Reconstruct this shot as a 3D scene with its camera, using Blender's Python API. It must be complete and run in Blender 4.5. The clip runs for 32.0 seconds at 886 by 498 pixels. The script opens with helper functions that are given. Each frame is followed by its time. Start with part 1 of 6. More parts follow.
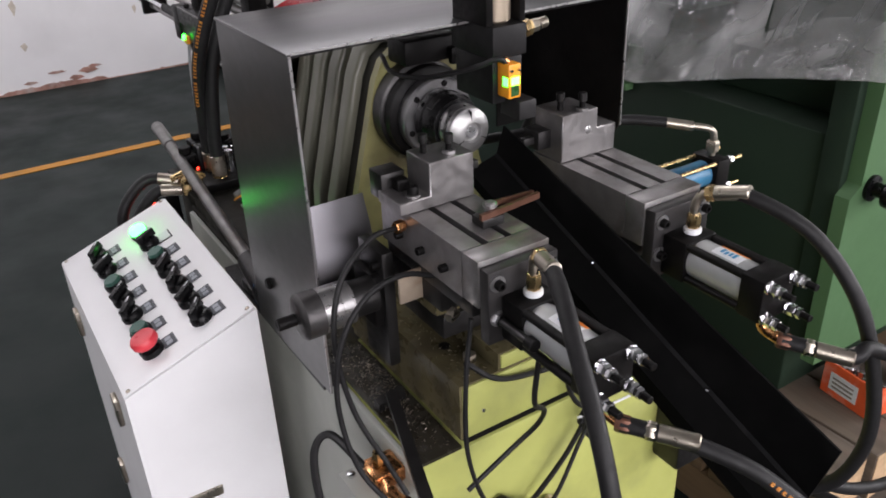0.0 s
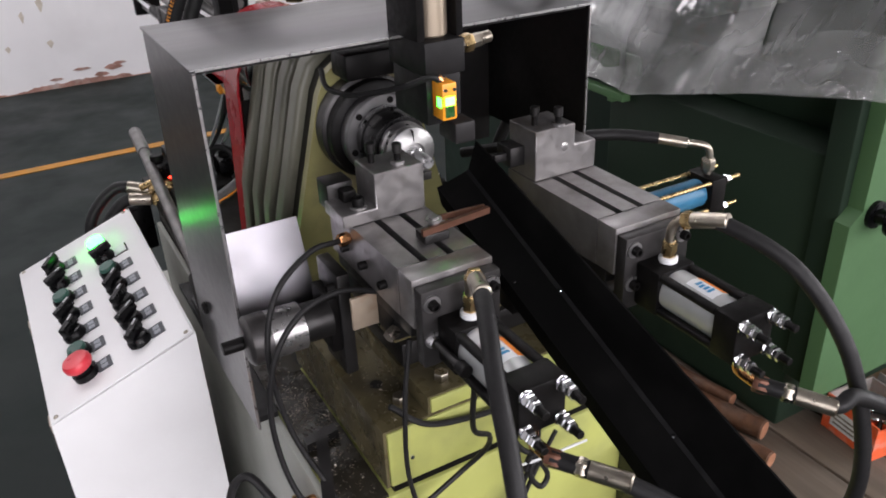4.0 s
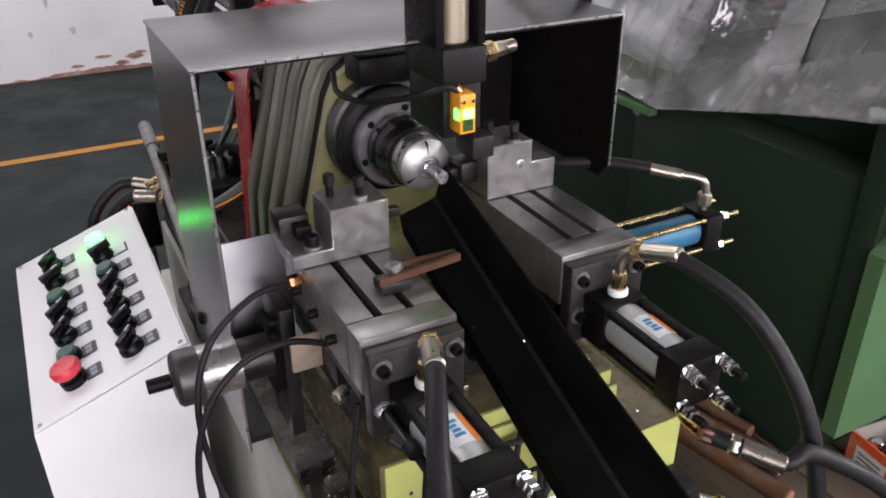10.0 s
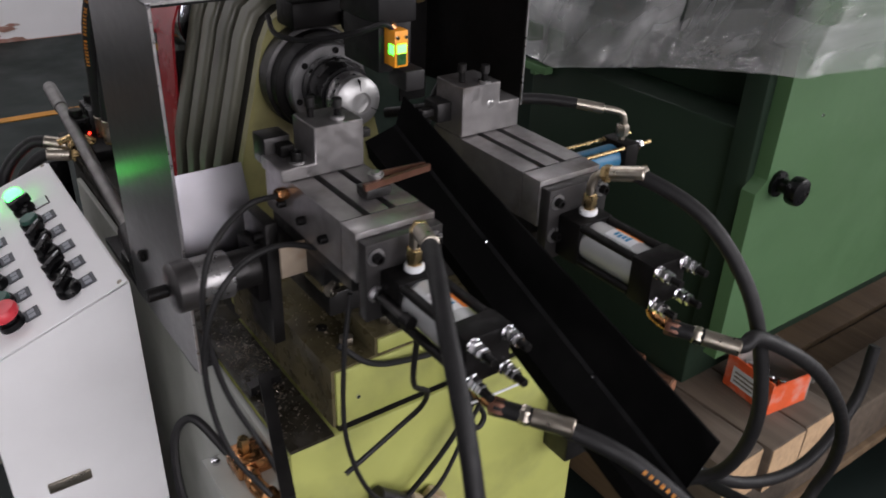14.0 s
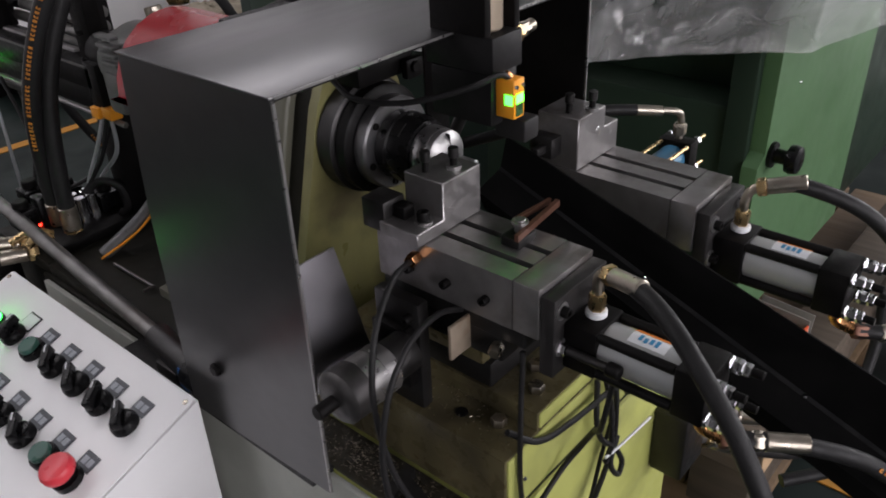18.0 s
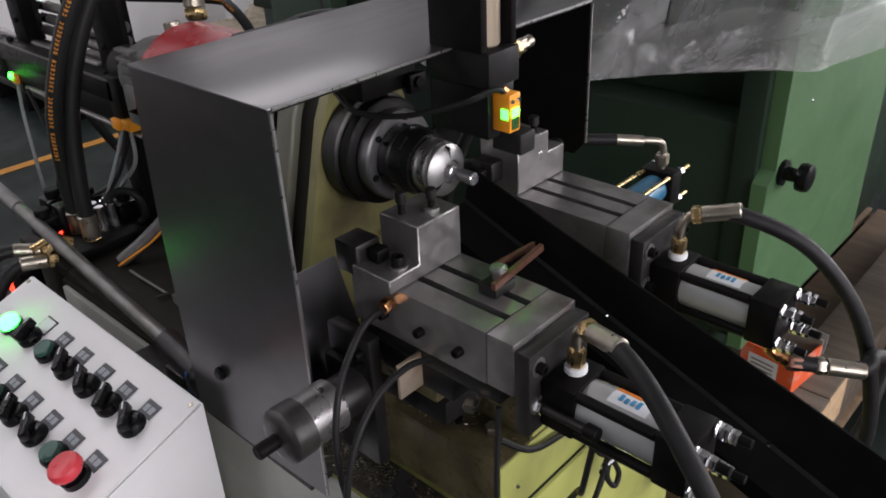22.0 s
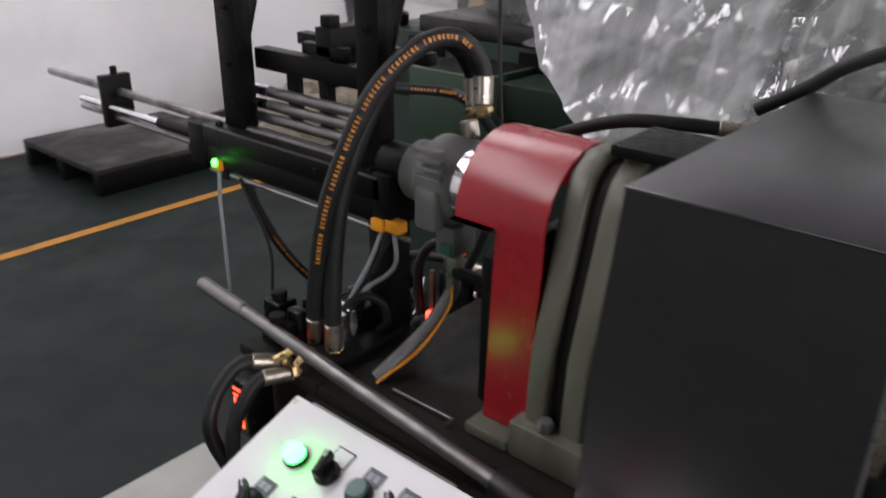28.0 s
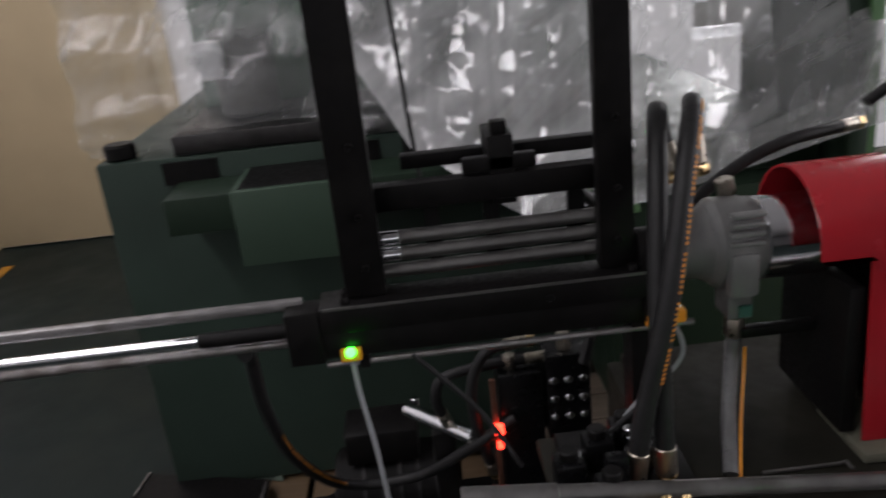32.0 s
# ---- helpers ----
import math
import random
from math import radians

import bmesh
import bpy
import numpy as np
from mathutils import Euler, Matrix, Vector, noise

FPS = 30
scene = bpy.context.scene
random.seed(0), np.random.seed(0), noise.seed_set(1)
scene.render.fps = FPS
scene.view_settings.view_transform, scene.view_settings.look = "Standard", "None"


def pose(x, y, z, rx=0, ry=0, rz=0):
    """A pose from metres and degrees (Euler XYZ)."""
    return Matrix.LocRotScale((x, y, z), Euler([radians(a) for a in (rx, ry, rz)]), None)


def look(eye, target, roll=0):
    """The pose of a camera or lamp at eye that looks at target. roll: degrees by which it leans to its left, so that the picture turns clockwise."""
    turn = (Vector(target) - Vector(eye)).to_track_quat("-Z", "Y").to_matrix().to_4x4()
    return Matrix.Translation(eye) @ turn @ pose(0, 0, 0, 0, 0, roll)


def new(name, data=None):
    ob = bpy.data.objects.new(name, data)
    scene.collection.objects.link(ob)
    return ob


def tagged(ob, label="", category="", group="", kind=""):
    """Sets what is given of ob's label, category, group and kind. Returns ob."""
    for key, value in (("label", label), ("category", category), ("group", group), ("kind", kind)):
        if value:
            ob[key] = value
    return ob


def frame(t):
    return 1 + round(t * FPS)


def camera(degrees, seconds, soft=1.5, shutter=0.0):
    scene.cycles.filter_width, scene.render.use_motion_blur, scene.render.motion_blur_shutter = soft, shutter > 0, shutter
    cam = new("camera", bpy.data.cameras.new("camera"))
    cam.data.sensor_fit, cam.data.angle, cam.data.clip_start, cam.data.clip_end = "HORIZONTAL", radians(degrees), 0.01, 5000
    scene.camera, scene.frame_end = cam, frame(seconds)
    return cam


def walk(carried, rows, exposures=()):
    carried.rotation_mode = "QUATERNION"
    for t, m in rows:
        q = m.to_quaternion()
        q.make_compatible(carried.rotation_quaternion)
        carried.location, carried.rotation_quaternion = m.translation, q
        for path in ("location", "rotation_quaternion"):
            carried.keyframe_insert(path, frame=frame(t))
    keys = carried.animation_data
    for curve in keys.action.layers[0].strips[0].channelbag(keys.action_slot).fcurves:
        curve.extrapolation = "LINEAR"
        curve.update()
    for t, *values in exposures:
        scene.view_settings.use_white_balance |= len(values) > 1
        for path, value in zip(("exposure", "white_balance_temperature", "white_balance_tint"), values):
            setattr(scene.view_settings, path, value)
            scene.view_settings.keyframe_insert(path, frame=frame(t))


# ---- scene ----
cam = camera(57.6, 32.0, soft=1.8, shutter=0.6)
PATH = [
    (0, (-0.255, -0.662, 1.577), (0.664, 0.84, 0.629), -2.4),
    (0.5, (-0.255, -0.653, 1.577), (0.707, 0.822, 0.629), -2.4),
    (1, (-0.282, -0.631, 1.576), (0.788, 0.767, 0.628), -2.7),
    (1.5, (-0.28, -0.629, 1.577), (0.823, 0.757, 0.65), -1.5),
    (2, (-0.248, -0.644, 1.58), (0.746, 0.822, 0.653), -1.9),
    (2.5, (-0.214, -0.651, 1.58), (0.74, 0.841, 0.651), -2.6),
    (3, (-0.178, -0.655, 1.574), (0.732, 0.869, 0.653), -2.6),
    (3.5, (-0.156, -0.658, 1.573), (0.716, 0.88, 0.639), -2.8),
    (5.5, (-0.07, -0.625, 1.562), (0.664, 0.96, 0.587), -1.6),
    (6, (-0.063, -0.625, 1.561), (0.634, 0.979, 0.589), -2.6),
    (6.5, (-0.061, -0.627, 1.561), (0.64, 0.981, 0.599), -2.5),
    (7, (-0.069, -0.624, 1.56), (0.65, 0.978, 0.602), -1.9),
    (7.5, (-0.081, -0.615, 1.559), (0.67, 0.972, 0.601), -1.6),
    (8, (-0.087, -0.615, 1.561), (0.68, 0.967, 0.608), -1.3),
    (8.5, (-0.093, -0.612, 1.562), (0.683, 0.964, 0.606), -1.1),
    (9, (-0.099, -0.61, 1.561), (0.697, 0.959, 0.61), -0.9),
    (9.5, (-0.103, -0.608, 1.562), (0.704, 0.958, 0.616), -0.4),
    (10, (-0.105, -0.607, 1.563), (0.706, 0.958, 0.618), -0.4),
    (10.5, (-0.107, -0.607, 1.562), (0.705, 0.962, 0.624), -0.4),
    (11, (-0.106, -0.606, 1.562), (0.706, 0.961, 0.621), -0.4),
    (11.5, (-0.109, -0.604, 1.56), (0.727, 0.951, 0.618), -0.1),
    (12, (-0.142, -0.599, 1.56), (0.794, 0.9, 0.624), -0.8),
    (12.5, (-0.156, -0.597, 1.557), (0.834, 0.846, 0.591), -1.1),
    (13, (-0.155, -0.623, 1.548), (0.836, 0.824, 0.586), -0.0),
    (13.5, (-0.156, -0.665, 1.548), (0.828, 0.775, 0.569), 1.8),
    (15.5, (-0.354, -0.636, 1.562), (0.864, 0.626, 0.6), -0.5),
    (16, (-0.347, -0.59, 1.567), (0.84, 0.691, 0.591), -2.0),
    (16.5, (-0.31, -0.521, 1.578), (0.898, 0.704, 0.559), -1.7),
    (17, (-0.277, -0.496, 1.568), (0.888, 0.755, 0.531), -1.8),
    (17.5, (-0.285, -0.457, 1.571), (0.966, 0.732, 0.56), -1.4),
    (18, (-0.311, -0.425, 1.58), (0.977, 0.721, 0.566), -2.5),
    (18.5, (-0.319, -0.41, 1.582), (0.974, 0.727, 0.564), -3.3),
    (19, (-0.315, -0.413, 1.581), (0.996, 0.71, 0.573), -3.2),
    (19.5, (-0.322, -0.416, 1.582), (0.985, 0.721, 0.582), -2.8),
    (20, (-0.321, -0.415, 1.584), (0.983, 0.724, 0.583), -2.7),
    (20.5, (-0.317, -0.425, 1.584), (0.971, 0.735, 0.585), -2.6),
    (21, (-0.311, -0.437, 1.582), (0.971, 0.741, 0.598), -3.0),
    (21.5, (-0.316, -0.443, 1.585), (0.976, 0.729, 0.606), -2.7),
    (22, (-0.307, -0.455, 1.582), (0.955, 0.752, 0.606), -2.7),
    (22.5, (-0.297, -0.47, 1.585), (0.936, 0.767, 0.609), -3.0),
    (23, (-0.287, -0.472, 1.58), (0.918, 0.793, 0.606), -3.3),
    (23.5, (-0.281, -0.473, 1.58), (0.92, 0.791, 0.601), -3.2),
    (24, (-0.279, -0.47, 1.577), (0.929, 0.788, 0.598), -3.0),
    (24.5, (-0.277, -0.469, 1.578), (0.93, 0.786, 0.593), -3.0),
    (26.5, (-0.378, -0.382, 1.596), (1.015, 0.66, 0.609), -0.8),
    (27, (-0.448, -0.317, 1.589), (0.938, 0.794, 0.67), 0.1),
    (27.5, (-0.479, -0.202, 1.591), (0.836, 1.039, 0.736), 0.3),
    (28, (-0.504, -0.067, 1.592), (0.884, 1.123, 0.782), 0.6),
    (28.5, (-0.585, 0.061, 1.589), (0.938, 1.11, 0.828), -0.4),
    (29, (-0.665, 0.191, 1.616), (0.903, 1.134, 0.807), -1.7),
    (29.5, (-0.692, 0.363, 1.579), (1.019, 1.141, 0.897), -1.4),
    (30, (-0.661, 0.476, 1.606), (1.088, 1.182, 0.943), -1.8),
    (30.5, (-0.682, 0.609, 1.617), (1.143, 1.108, 0.969), -2.6),
    (31, (-0.721, 0.726, 1.626), (1.119, 1.103, 0.939), -4.4),
    (31.5, (-0.688, 0.818, 1.618), (1.171, 1.053, 0.918), -6.2),
    (32, (-0.658, 0.868, 1.631), (1.214, 0.833, 0.926), -6.3),
]
EXPOSURE = [(0, -.37), (3, -.42), (6, -.08), (9, -.27), (11.5, -.42), (12, -.58), (13, -.96), (16, -.72), (18, -.84), (21, -.85), (23, -.5), (24.5, -.5), (27, -.5), (28, -.25), (30, -.28), (31, -.5), (32, -.6)]
walk(cam, [(t, look(eye, target, roll)) for t, eye, target, roll in PATH], exposures=EXPOSURE)

# ---- world and light ----
world = bpy.data.worlds.new("world")
scene.world = world
world.use_nodes = True
sky = world.node_tree.nodes.new("ShaderNodeTexSky")
sky.sky_type, sky.sun_disc = "NISHITA", False
sky.sun_elevation, sky.sun_rotation = radians(50), radians(180)
world.node_tree.links.new(sky.outputs[0], world.node_tree.nodes["Background"].inputs[0])
world.node_tree.nodes["Background"].inputs[1].default_value = 0.05


def area(name, at, to, sx, sy, watts, colour=(1, 1, 1)):
    data = bpy.data.lights.new(name, "AREA")
    data.shape, data.size, data.size_y, data.energy, data.color = "RECTANGLE", sx, sy, watts, colour
    ob = new(name, data)
    ob.matrix_world = look(at, to)
    return ob


area("window_light", (-0.4, -4.08, 2.25), (-0.4, 0, 2.05), 5.5, 2.0, 350, (1.0, 0.95, 1.0))
area("window_light", (-9.08, 0.6, 2.3), (0, 0.6, 1.9), 4.4, 1.7, 48, (1.0, 0.96, 1.0))

area("window_light", (3.88, -2.0, 2.05), (0, -.6, 1.3), 2.4, 1.9, 170, (1.0, 0.97, 1.0))
# Added source, not seen: brightens the north wall, film and hood top.
area("added_roof_fill", (-1.0, 2.75, 4.22), (-1.0, 2.75, 0), 7.6, 0.9, 210, (1.0, 0.955, 1.0))

# ---- materials ----


def mat(name, colour, rough=0.5, metal=0.0, var=0.15, scale=30.0, bump=0.1, bscale=200.0, dirt=None, dscale=6.0, damt=0.5, stretch=None, emit=None, spec=0.5, rvar=0.1):
    m = bpy.data.materials.new(name)
    m.use_nodes = True
    nt = m.node_tree
    b = nt.nodes["Principled BSDF"]
    co = nt.nodes.new("ShaderNodeTexCoord")
    src = co.outputs["Object"]
    if stretch:
        mp = nt.nodes.new("ShaderNodeMapping")
        mp.inputs["Scale"].default_value = stretch
        nt.links.new(src, mp.inputs[0])
        src = mp.outputs[0]

    def nz(sc, detail=4):
        n = nt.nodes.new("ShaderNodeTexNoise")
        n.inputs["Scale"].default_value, n.inputs["Detail"].default_value = sc, detail
        nt.links.new(src, n.inputs["Vector"])
        return n.outputs["Fac"]

    def ramp(fac, a, bb, lo, hi):
        r = nt.nodes.new("ShaderNodeMapRange")
        r.inputs[1].default_value, r.inputs[2].default_value, r.inputs[3].default_value, r.inputs[4].default_value = a, bb, lo, hi
        nt.links.new(fac, r.inputs[0])
        return r.outputs[0]

    def mix(fac, a, bb):
        x = nt.nodes.new("ShaderNodeMix")
        x.data_type = "RGBA"
        nt.links.new(fac, x.inputs[0])
        for sock, v in ((x.inputs[6], a), (x.inputs[7], bb)):
            if isinstance(v, tuple):
                sock.default_value = (*v, 1)
            else:
                nt.links.new(v, sock)
        return x.outputs[2]

    f = ramp(nz(scale), 0.3, 0.7, 0, 1)
    c = mix(f, tuple(x * (1 - var) for x in colour), tuple(min(1, x * (1 + var)) for x in colour))
    if dirt:
        c = mix(ramp(nz(dscale, 7), 0.5, 0.68, 0, damt), c, dirt)
    nt.links.new(c, b.inputs["Base Color"])
    b.inputs["Metallic"].default_value, b.inputs["Specular IOR Level"].default_value = metal, spec
    nt.links.new(ramp(nz(scale * 2.3), 0.3, 0.7, max(0.03, rough - rvar), min(1, rough + rvar)), b.inputs["Roughness"])
    if bump:
        bp = nt.nodes.new("ShaderNodeBump")
        bp.inputs["Strength"].default_value, bp.inputs["Distance"].default_value = bump, 0.001
        nt.links.new(nz(bscale), bp.inputs["Height"])
        nt.links.new(bp.outputs[0], b.inputs["Normal"])
    if emit:
        b.inputs["Emission Color"].default_value, b.inputs["Emission Strength"].default_value = (*emit[0], 1), emit[1]
    return m


M = dict(
    hood=mat("brushed_sheet_steel", (0.118, 0.116, 0.118), 0.3, 0.88, 0.05, 7, 0.003, 300, stretch=(1, 4, 6), rvar=0.025),
    bright=mat("bright_sheet", (0.27, 0.262, 0.28), 0.36, 1.0, 0.1, 14, 0.04, 260, dirt=(0.2, 0.19, 0.195), dscale=9, damt=0.5, rvar=0.05),
    steel=mat("ground_steel", (0.29, 0.277, 0.275), 0.40, 0.82, 0.14, 40, 0.08, 400, dirt=(0.088, 0.07, 0.058), dscale=16, damt=0.8, rvar=0.12),
    darksteel=mat("oiled_dark_steel", (0.035, 0.0335, 0.0335), 0.4, 0.7, 0.2, 40, 0.08, 260, dirt=(0.014, 0.0125, 0.011), dscale=16),
    chrome=mat("chrome", (0.72, 0.72, 0.74), 0.14, 1.0, 0.05, 30, 0.02, 300),
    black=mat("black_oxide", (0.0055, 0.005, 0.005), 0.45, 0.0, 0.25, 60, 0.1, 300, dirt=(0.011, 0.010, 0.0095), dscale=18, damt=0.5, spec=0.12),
    chute=mat("black_paint", (0.003, 0.003, 0.003), 0.65, 0.0, 0.25, 30, 0.1, 220, dirt=(0.014, 0.013, 0.013), dscale=25, damt=0.2, spec=0.05),
    rubber=mat("hose_rubber", (0.013, 0.0125, 0.013), 0.5, 0.0, 0.2, 60, 0.25, 500, spec=0.25),
    brass=mat("brass", (0.55, 0.40, 0.20), 0.28, 1.0, 0.15, 50, 0.05, 300),
    zinc=mat("zinc_plated", (0.42, 0.38, 0.32), 0.34, 1.0, 0.15, 50, 0.05, 300, dirt=(0.25, 0.2, 0.15), dscale=30),
    white=mat("panel_paint", (0.85, 0.845, 0.85), 0.42, 0.0, 0.03, 8, 0.12, 900, dirt=(0.68, 0.67, 0.67), dscale=5, damt=0.25),
    knob=mat("black_plastic", (0.004, 0.004, 0.0045), 0.32, 0.0, 0.2, 60, 0.05, 300, spec=0.2),
    plate=mat("legend_plate", (0.06, 0.065, 0.075), 0.4, 0.2, 0.2, 300, 0.0),
    paper=mat("white_label", (0.75, 0.76, 0.78), 0.5, 0, 0.05, 60, 0.0),
    red=mat("red_plastic", (0.72, 0.05, 0.07), 0.35, 0.0, 0.06, 30, 0.02, 200),
    greenbtn=mat("green_plastic", (0.03, 0.10, 0.075), 0.35, 0.0, 0.1, 40, 0.02, 200),
    lamp=mat("green_lamp", (0.1, 0.9, 0.35), 0.3, 0, 0.02, 30, 0, emit=((0.035, 1.0, 0.06), 22.0)),
    ledgreen=mat("green_led", (0.3, 0.9, 0.2), 0.3, 0, 0.02, 30, 0, emit=((0.02, 1.0, 0.03), 24.0)),
    ledred=mat("red_led", (0.9, 0.1, 0.05), 0.3, 0, 0.02, 30, 0, emit=((1.0, 0.03, 0.015), 14.0)),
    orange=mat("orange_plastic", (0.85, 0.33, 0.02), 0.4, 0, 0.06, 40, 0.03, 300),
    yellow=mat("yellow_green_paint", (0.43, 0.45, 0.13), 0.45, 0.0, 0.08, 12, 0.12, 160, dirt=(0.2, 0.2, 0.08), dscale=12, damt=0.5),
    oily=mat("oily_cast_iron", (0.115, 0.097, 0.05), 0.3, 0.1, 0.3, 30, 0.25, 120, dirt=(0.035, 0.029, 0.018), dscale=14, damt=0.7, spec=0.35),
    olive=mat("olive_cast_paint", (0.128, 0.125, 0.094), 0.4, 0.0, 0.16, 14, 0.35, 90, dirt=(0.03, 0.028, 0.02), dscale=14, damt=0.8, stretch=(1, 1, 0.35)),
    # Dark blotches on the ochre: brown oil stains plus the hood's shade.
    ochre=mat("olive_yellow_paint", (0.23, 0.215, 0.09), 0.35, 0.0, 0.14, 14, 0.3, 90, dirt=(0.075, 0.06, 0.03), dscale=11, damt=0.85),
    redp=mat("red_guard_paint", (0.34, 0.013, 0.02), 0.25, 0.0, 0.06, 8, 0.05, 60, dirt=(0.21, 0.013, 0.019), dscale=4, damt=0.4, rvar=0.04),
    grey=mat("grey_casting", (0.16, 0.16, 0.156), 0.5, 0.2, 0.12, 30, 0.4, 120, dirt=(0.09, 0.09, 0.085), dscale=12),
    cyl=mat("anodised_grey", (0.44, 0.45, 0.45), 0.42, 0.4, 0.06, 30, 0.04, 300),
    blue=mat("blue_paint", (0.03, 0.14, 0.25), 0.35, 0.0, 0.15, 40, 0.05, 200),
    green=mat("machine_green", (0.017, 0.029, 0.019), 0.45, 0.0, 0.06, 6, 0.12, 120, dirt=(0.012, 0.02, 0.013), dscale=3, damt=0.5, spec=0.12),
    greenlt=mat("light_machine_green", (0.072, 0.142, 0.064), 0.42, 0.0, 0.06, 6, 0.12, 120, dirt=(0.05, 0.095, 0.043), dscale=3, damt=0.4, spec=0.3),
    wall=mat("white_plaster", (0.86, 0.85, 0.86), 0.85, 0.0, 0.04, 3, 0.25, 40, dirt=(0.66, 0.65, 0.65), dscale=1.6, damt=0.5),
    floor=mat("green_floor_paint", (0.0095, 0.0155, 0.0138), 0.5, 0.0, 0.14, 2.2, 0.05, 60, dirt=(0.0062, 0.0098, 0.0088), dscale=1.3, damt=0.7, spec=0.15),
    line=mat("yellow_line_paint", (0.42, 0.18, 0.010), 0.5, 0.0, 0.1, 12, 0.05, 60, dirt=(0.22, 0.14, 0.035), dscale=8, damt=0.5),
    cream=mat("cream_door_paint", (0.46, 0.36, 0.22), 0.6, 0.0, 0.05, 3, 0.1, 50),
    wood=mat("raw_wood", (0.15, 0.098, 0.053), 0.7, 0.0, 0.2, 40, 0.4, 90, stretch=(1, 0.1, 1), dirt=(0.09, 0.055, 0.028), dscale=5, damt=0.6),
    rust=mat("rusty_bar", (0.11, 0.05, 0.026), 0.6, 0.4, 0.3, 60, 0.4, 200, dirt=(0.16, 0.13, 0.11), dscale=20),
    concrete=mat("ceiling_plaster", (0.2, 0.197, 0.195), 0.9, 0, 0.05, 3, 0.1, 40),
    sack=mat("sacking", (0.27, 0.235, 0.18), 0.8, 0.0, 0.2, 30, 0.8, 90, dirt=(0.14, 0.12, 0.085), dscale=7),
    extred=mat("extinguisher_red", (0.55, 0.02, 0.02), 0.3, 0, 0.05, 20, 0.02, 100),
    brick=mat("bare_render", (0.36, 0.20, 0.16), 0.9, 0, 0.3, 20, 0.6, 60, dirt=(0.5, 0.45, 0.42), dscale=12, damt=0.6),
    creamd=mat("cream_frame_paint", (0.52, 0.42, 0.27), 0.6, 0.0, 0.05, 3, 0.1, 50),
    darkpaint=mat("dark_grey_paint", (0.06, 0.06, 0.065), 0.5, 0.2, 0.2, 10, 0.1, 80),
    dusty=mat("dusty_black_steel", (0.02, 0.019, 0.017), 0.7, 0.1, 0.4, 6, 0.3, 60, dirt=(0.13, 0.12, 0.11), dscale=3, damt=0.7),
    pale=mat("pale_grey_paint", (0.40, 0.41, 0.37), 0.45, 0.0, 0.06, 8, 0.1, 120, dirt=(0.22, 0.22, 0.19), dscale=8, damt=0.4),
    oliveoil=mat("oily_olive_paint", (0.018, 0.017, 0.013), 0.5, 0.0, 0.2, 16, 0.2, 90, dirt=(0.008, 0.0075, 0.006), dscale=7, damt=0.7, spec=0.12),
    chip=mat("bright_chip", (0.62, 0.54, 0.45), 0.34, 1.0, 0.3, 60, 0.0),
    copper=mat("copper_fitting", (0.62, 0.30, 0.13), 0.25, 1.0, 0.15, 60, 0.05, 300),
    copperdark=mat("dull_copper", (0.16, 0.075, 0.05), 0.4, 0.6, 0.2, 60, 0.1, 300),
    clearhose=mat("grey_clear_hose", (0.12, 0.12, 0.12), 0.35, 0.0, 0.2, 60, 0.6, 260, dirt=(0.09, 0.085, 0.08), dscale=30),
    bluec=mat("blue_plastic", (0.02, 0.13, 0.42), 0.4, 0.0, 0.1, 20, 0.05, 100),
    platelt=mat("legend_print", (0.32, 0.34, 0.38), 0.5, 0, 0.1, 200, 0.0),
    bare=mat("bare_stained_steel", (0.42, 0.34, 0.26), 0.5, 0.4, 0.15, 40, 0.1, 200, dirt=(0.28, 0.14, 0.06), dscale=30, damt=0.6),
    grip=mat("knurled_steel", (0.07, 0.07, 0.075), 0.45, 0.5, 0.3, 300, 0.8, 900),
    chutelt=mat("worn_black_paint", (0.008, 0.008, 0.0085), 0.55, 0.0, 0.3, 60, 0.1, 220, dirt=(0.022, 0.021, 0.021), dscale=40, spec=0.12),
    labelorange=mat("orange_print", (0.85, 0.25, 0.04), 0.5, 0, 0.05, 60, 0.0),
    labelblue=mat("blue_print", (0.05, 0.25, 0.45), 0.5, 0, 0.05, 60, 0.0),
    greycable=mat("grey_cable", (0.25, 0.26, 0.27), 0.5, 0, 0.1, 60, 0.05, 300),
    greenp=mat("pale_machine_green", (0.15, 0.20, 0.165), 0.5, 0, 0.08, 5, 0.1, 100),
    colletface=mat("brushed_collet", (0.42, 0.415, 0.41), 0.42, 0.85, 0.04, 60, 0.02, 400),
    boxorange=mat("orange_card", (0.75, 0.11, 0.03), 0.6, 0, 0.1, 30, 0.1, 200, dirt=(0.6, 0.5, 0.45), dscale=25, damt=0.5),
    greenface=mat("dark_green_face", (0.02, 0.08, 0.02), 0.3, 0, 0.1, 60, 0.0),
    barsteel=mat("dark_bar_steel", (0.17, 0.165, 0.16), 0.4, 0.8, 0.2, 30, 0.1, 300, dirt=(0.08, 0.07, 0.06), dscale=20),
    woodold=mat("weathered_wood", (0.095, 0.072, 0.052), 0.75, 0.0, 0.25, 40, 0.5, 90, stretch=(1, 0.08, 1), dirt=(0.02, 0.016, 0.012), dscale=5, damt=0.8),
    woodend=mat("sawn_wood", (0.5, 0.34, 0.2), 0.7, 0.0, 0.15, 60, 0.4, 120, dirt=(0.3, 0.19, 0.1), dscale=20, damt=0.5),
    cutend=mat("rusty_cut_face", (0.5, 0.24, 0.14), 0.5, 0.4, 0.2, 60, 0.2, 200),
    greencab=mat("grey_machine_green", (0.027, 0.042, 0.033), 0.45, 0.0, 0.08, 5, 0.12, 120, dirt=(0.017, 0.026, 0.02), dscale=3, damt=0.5, spec=0.15),
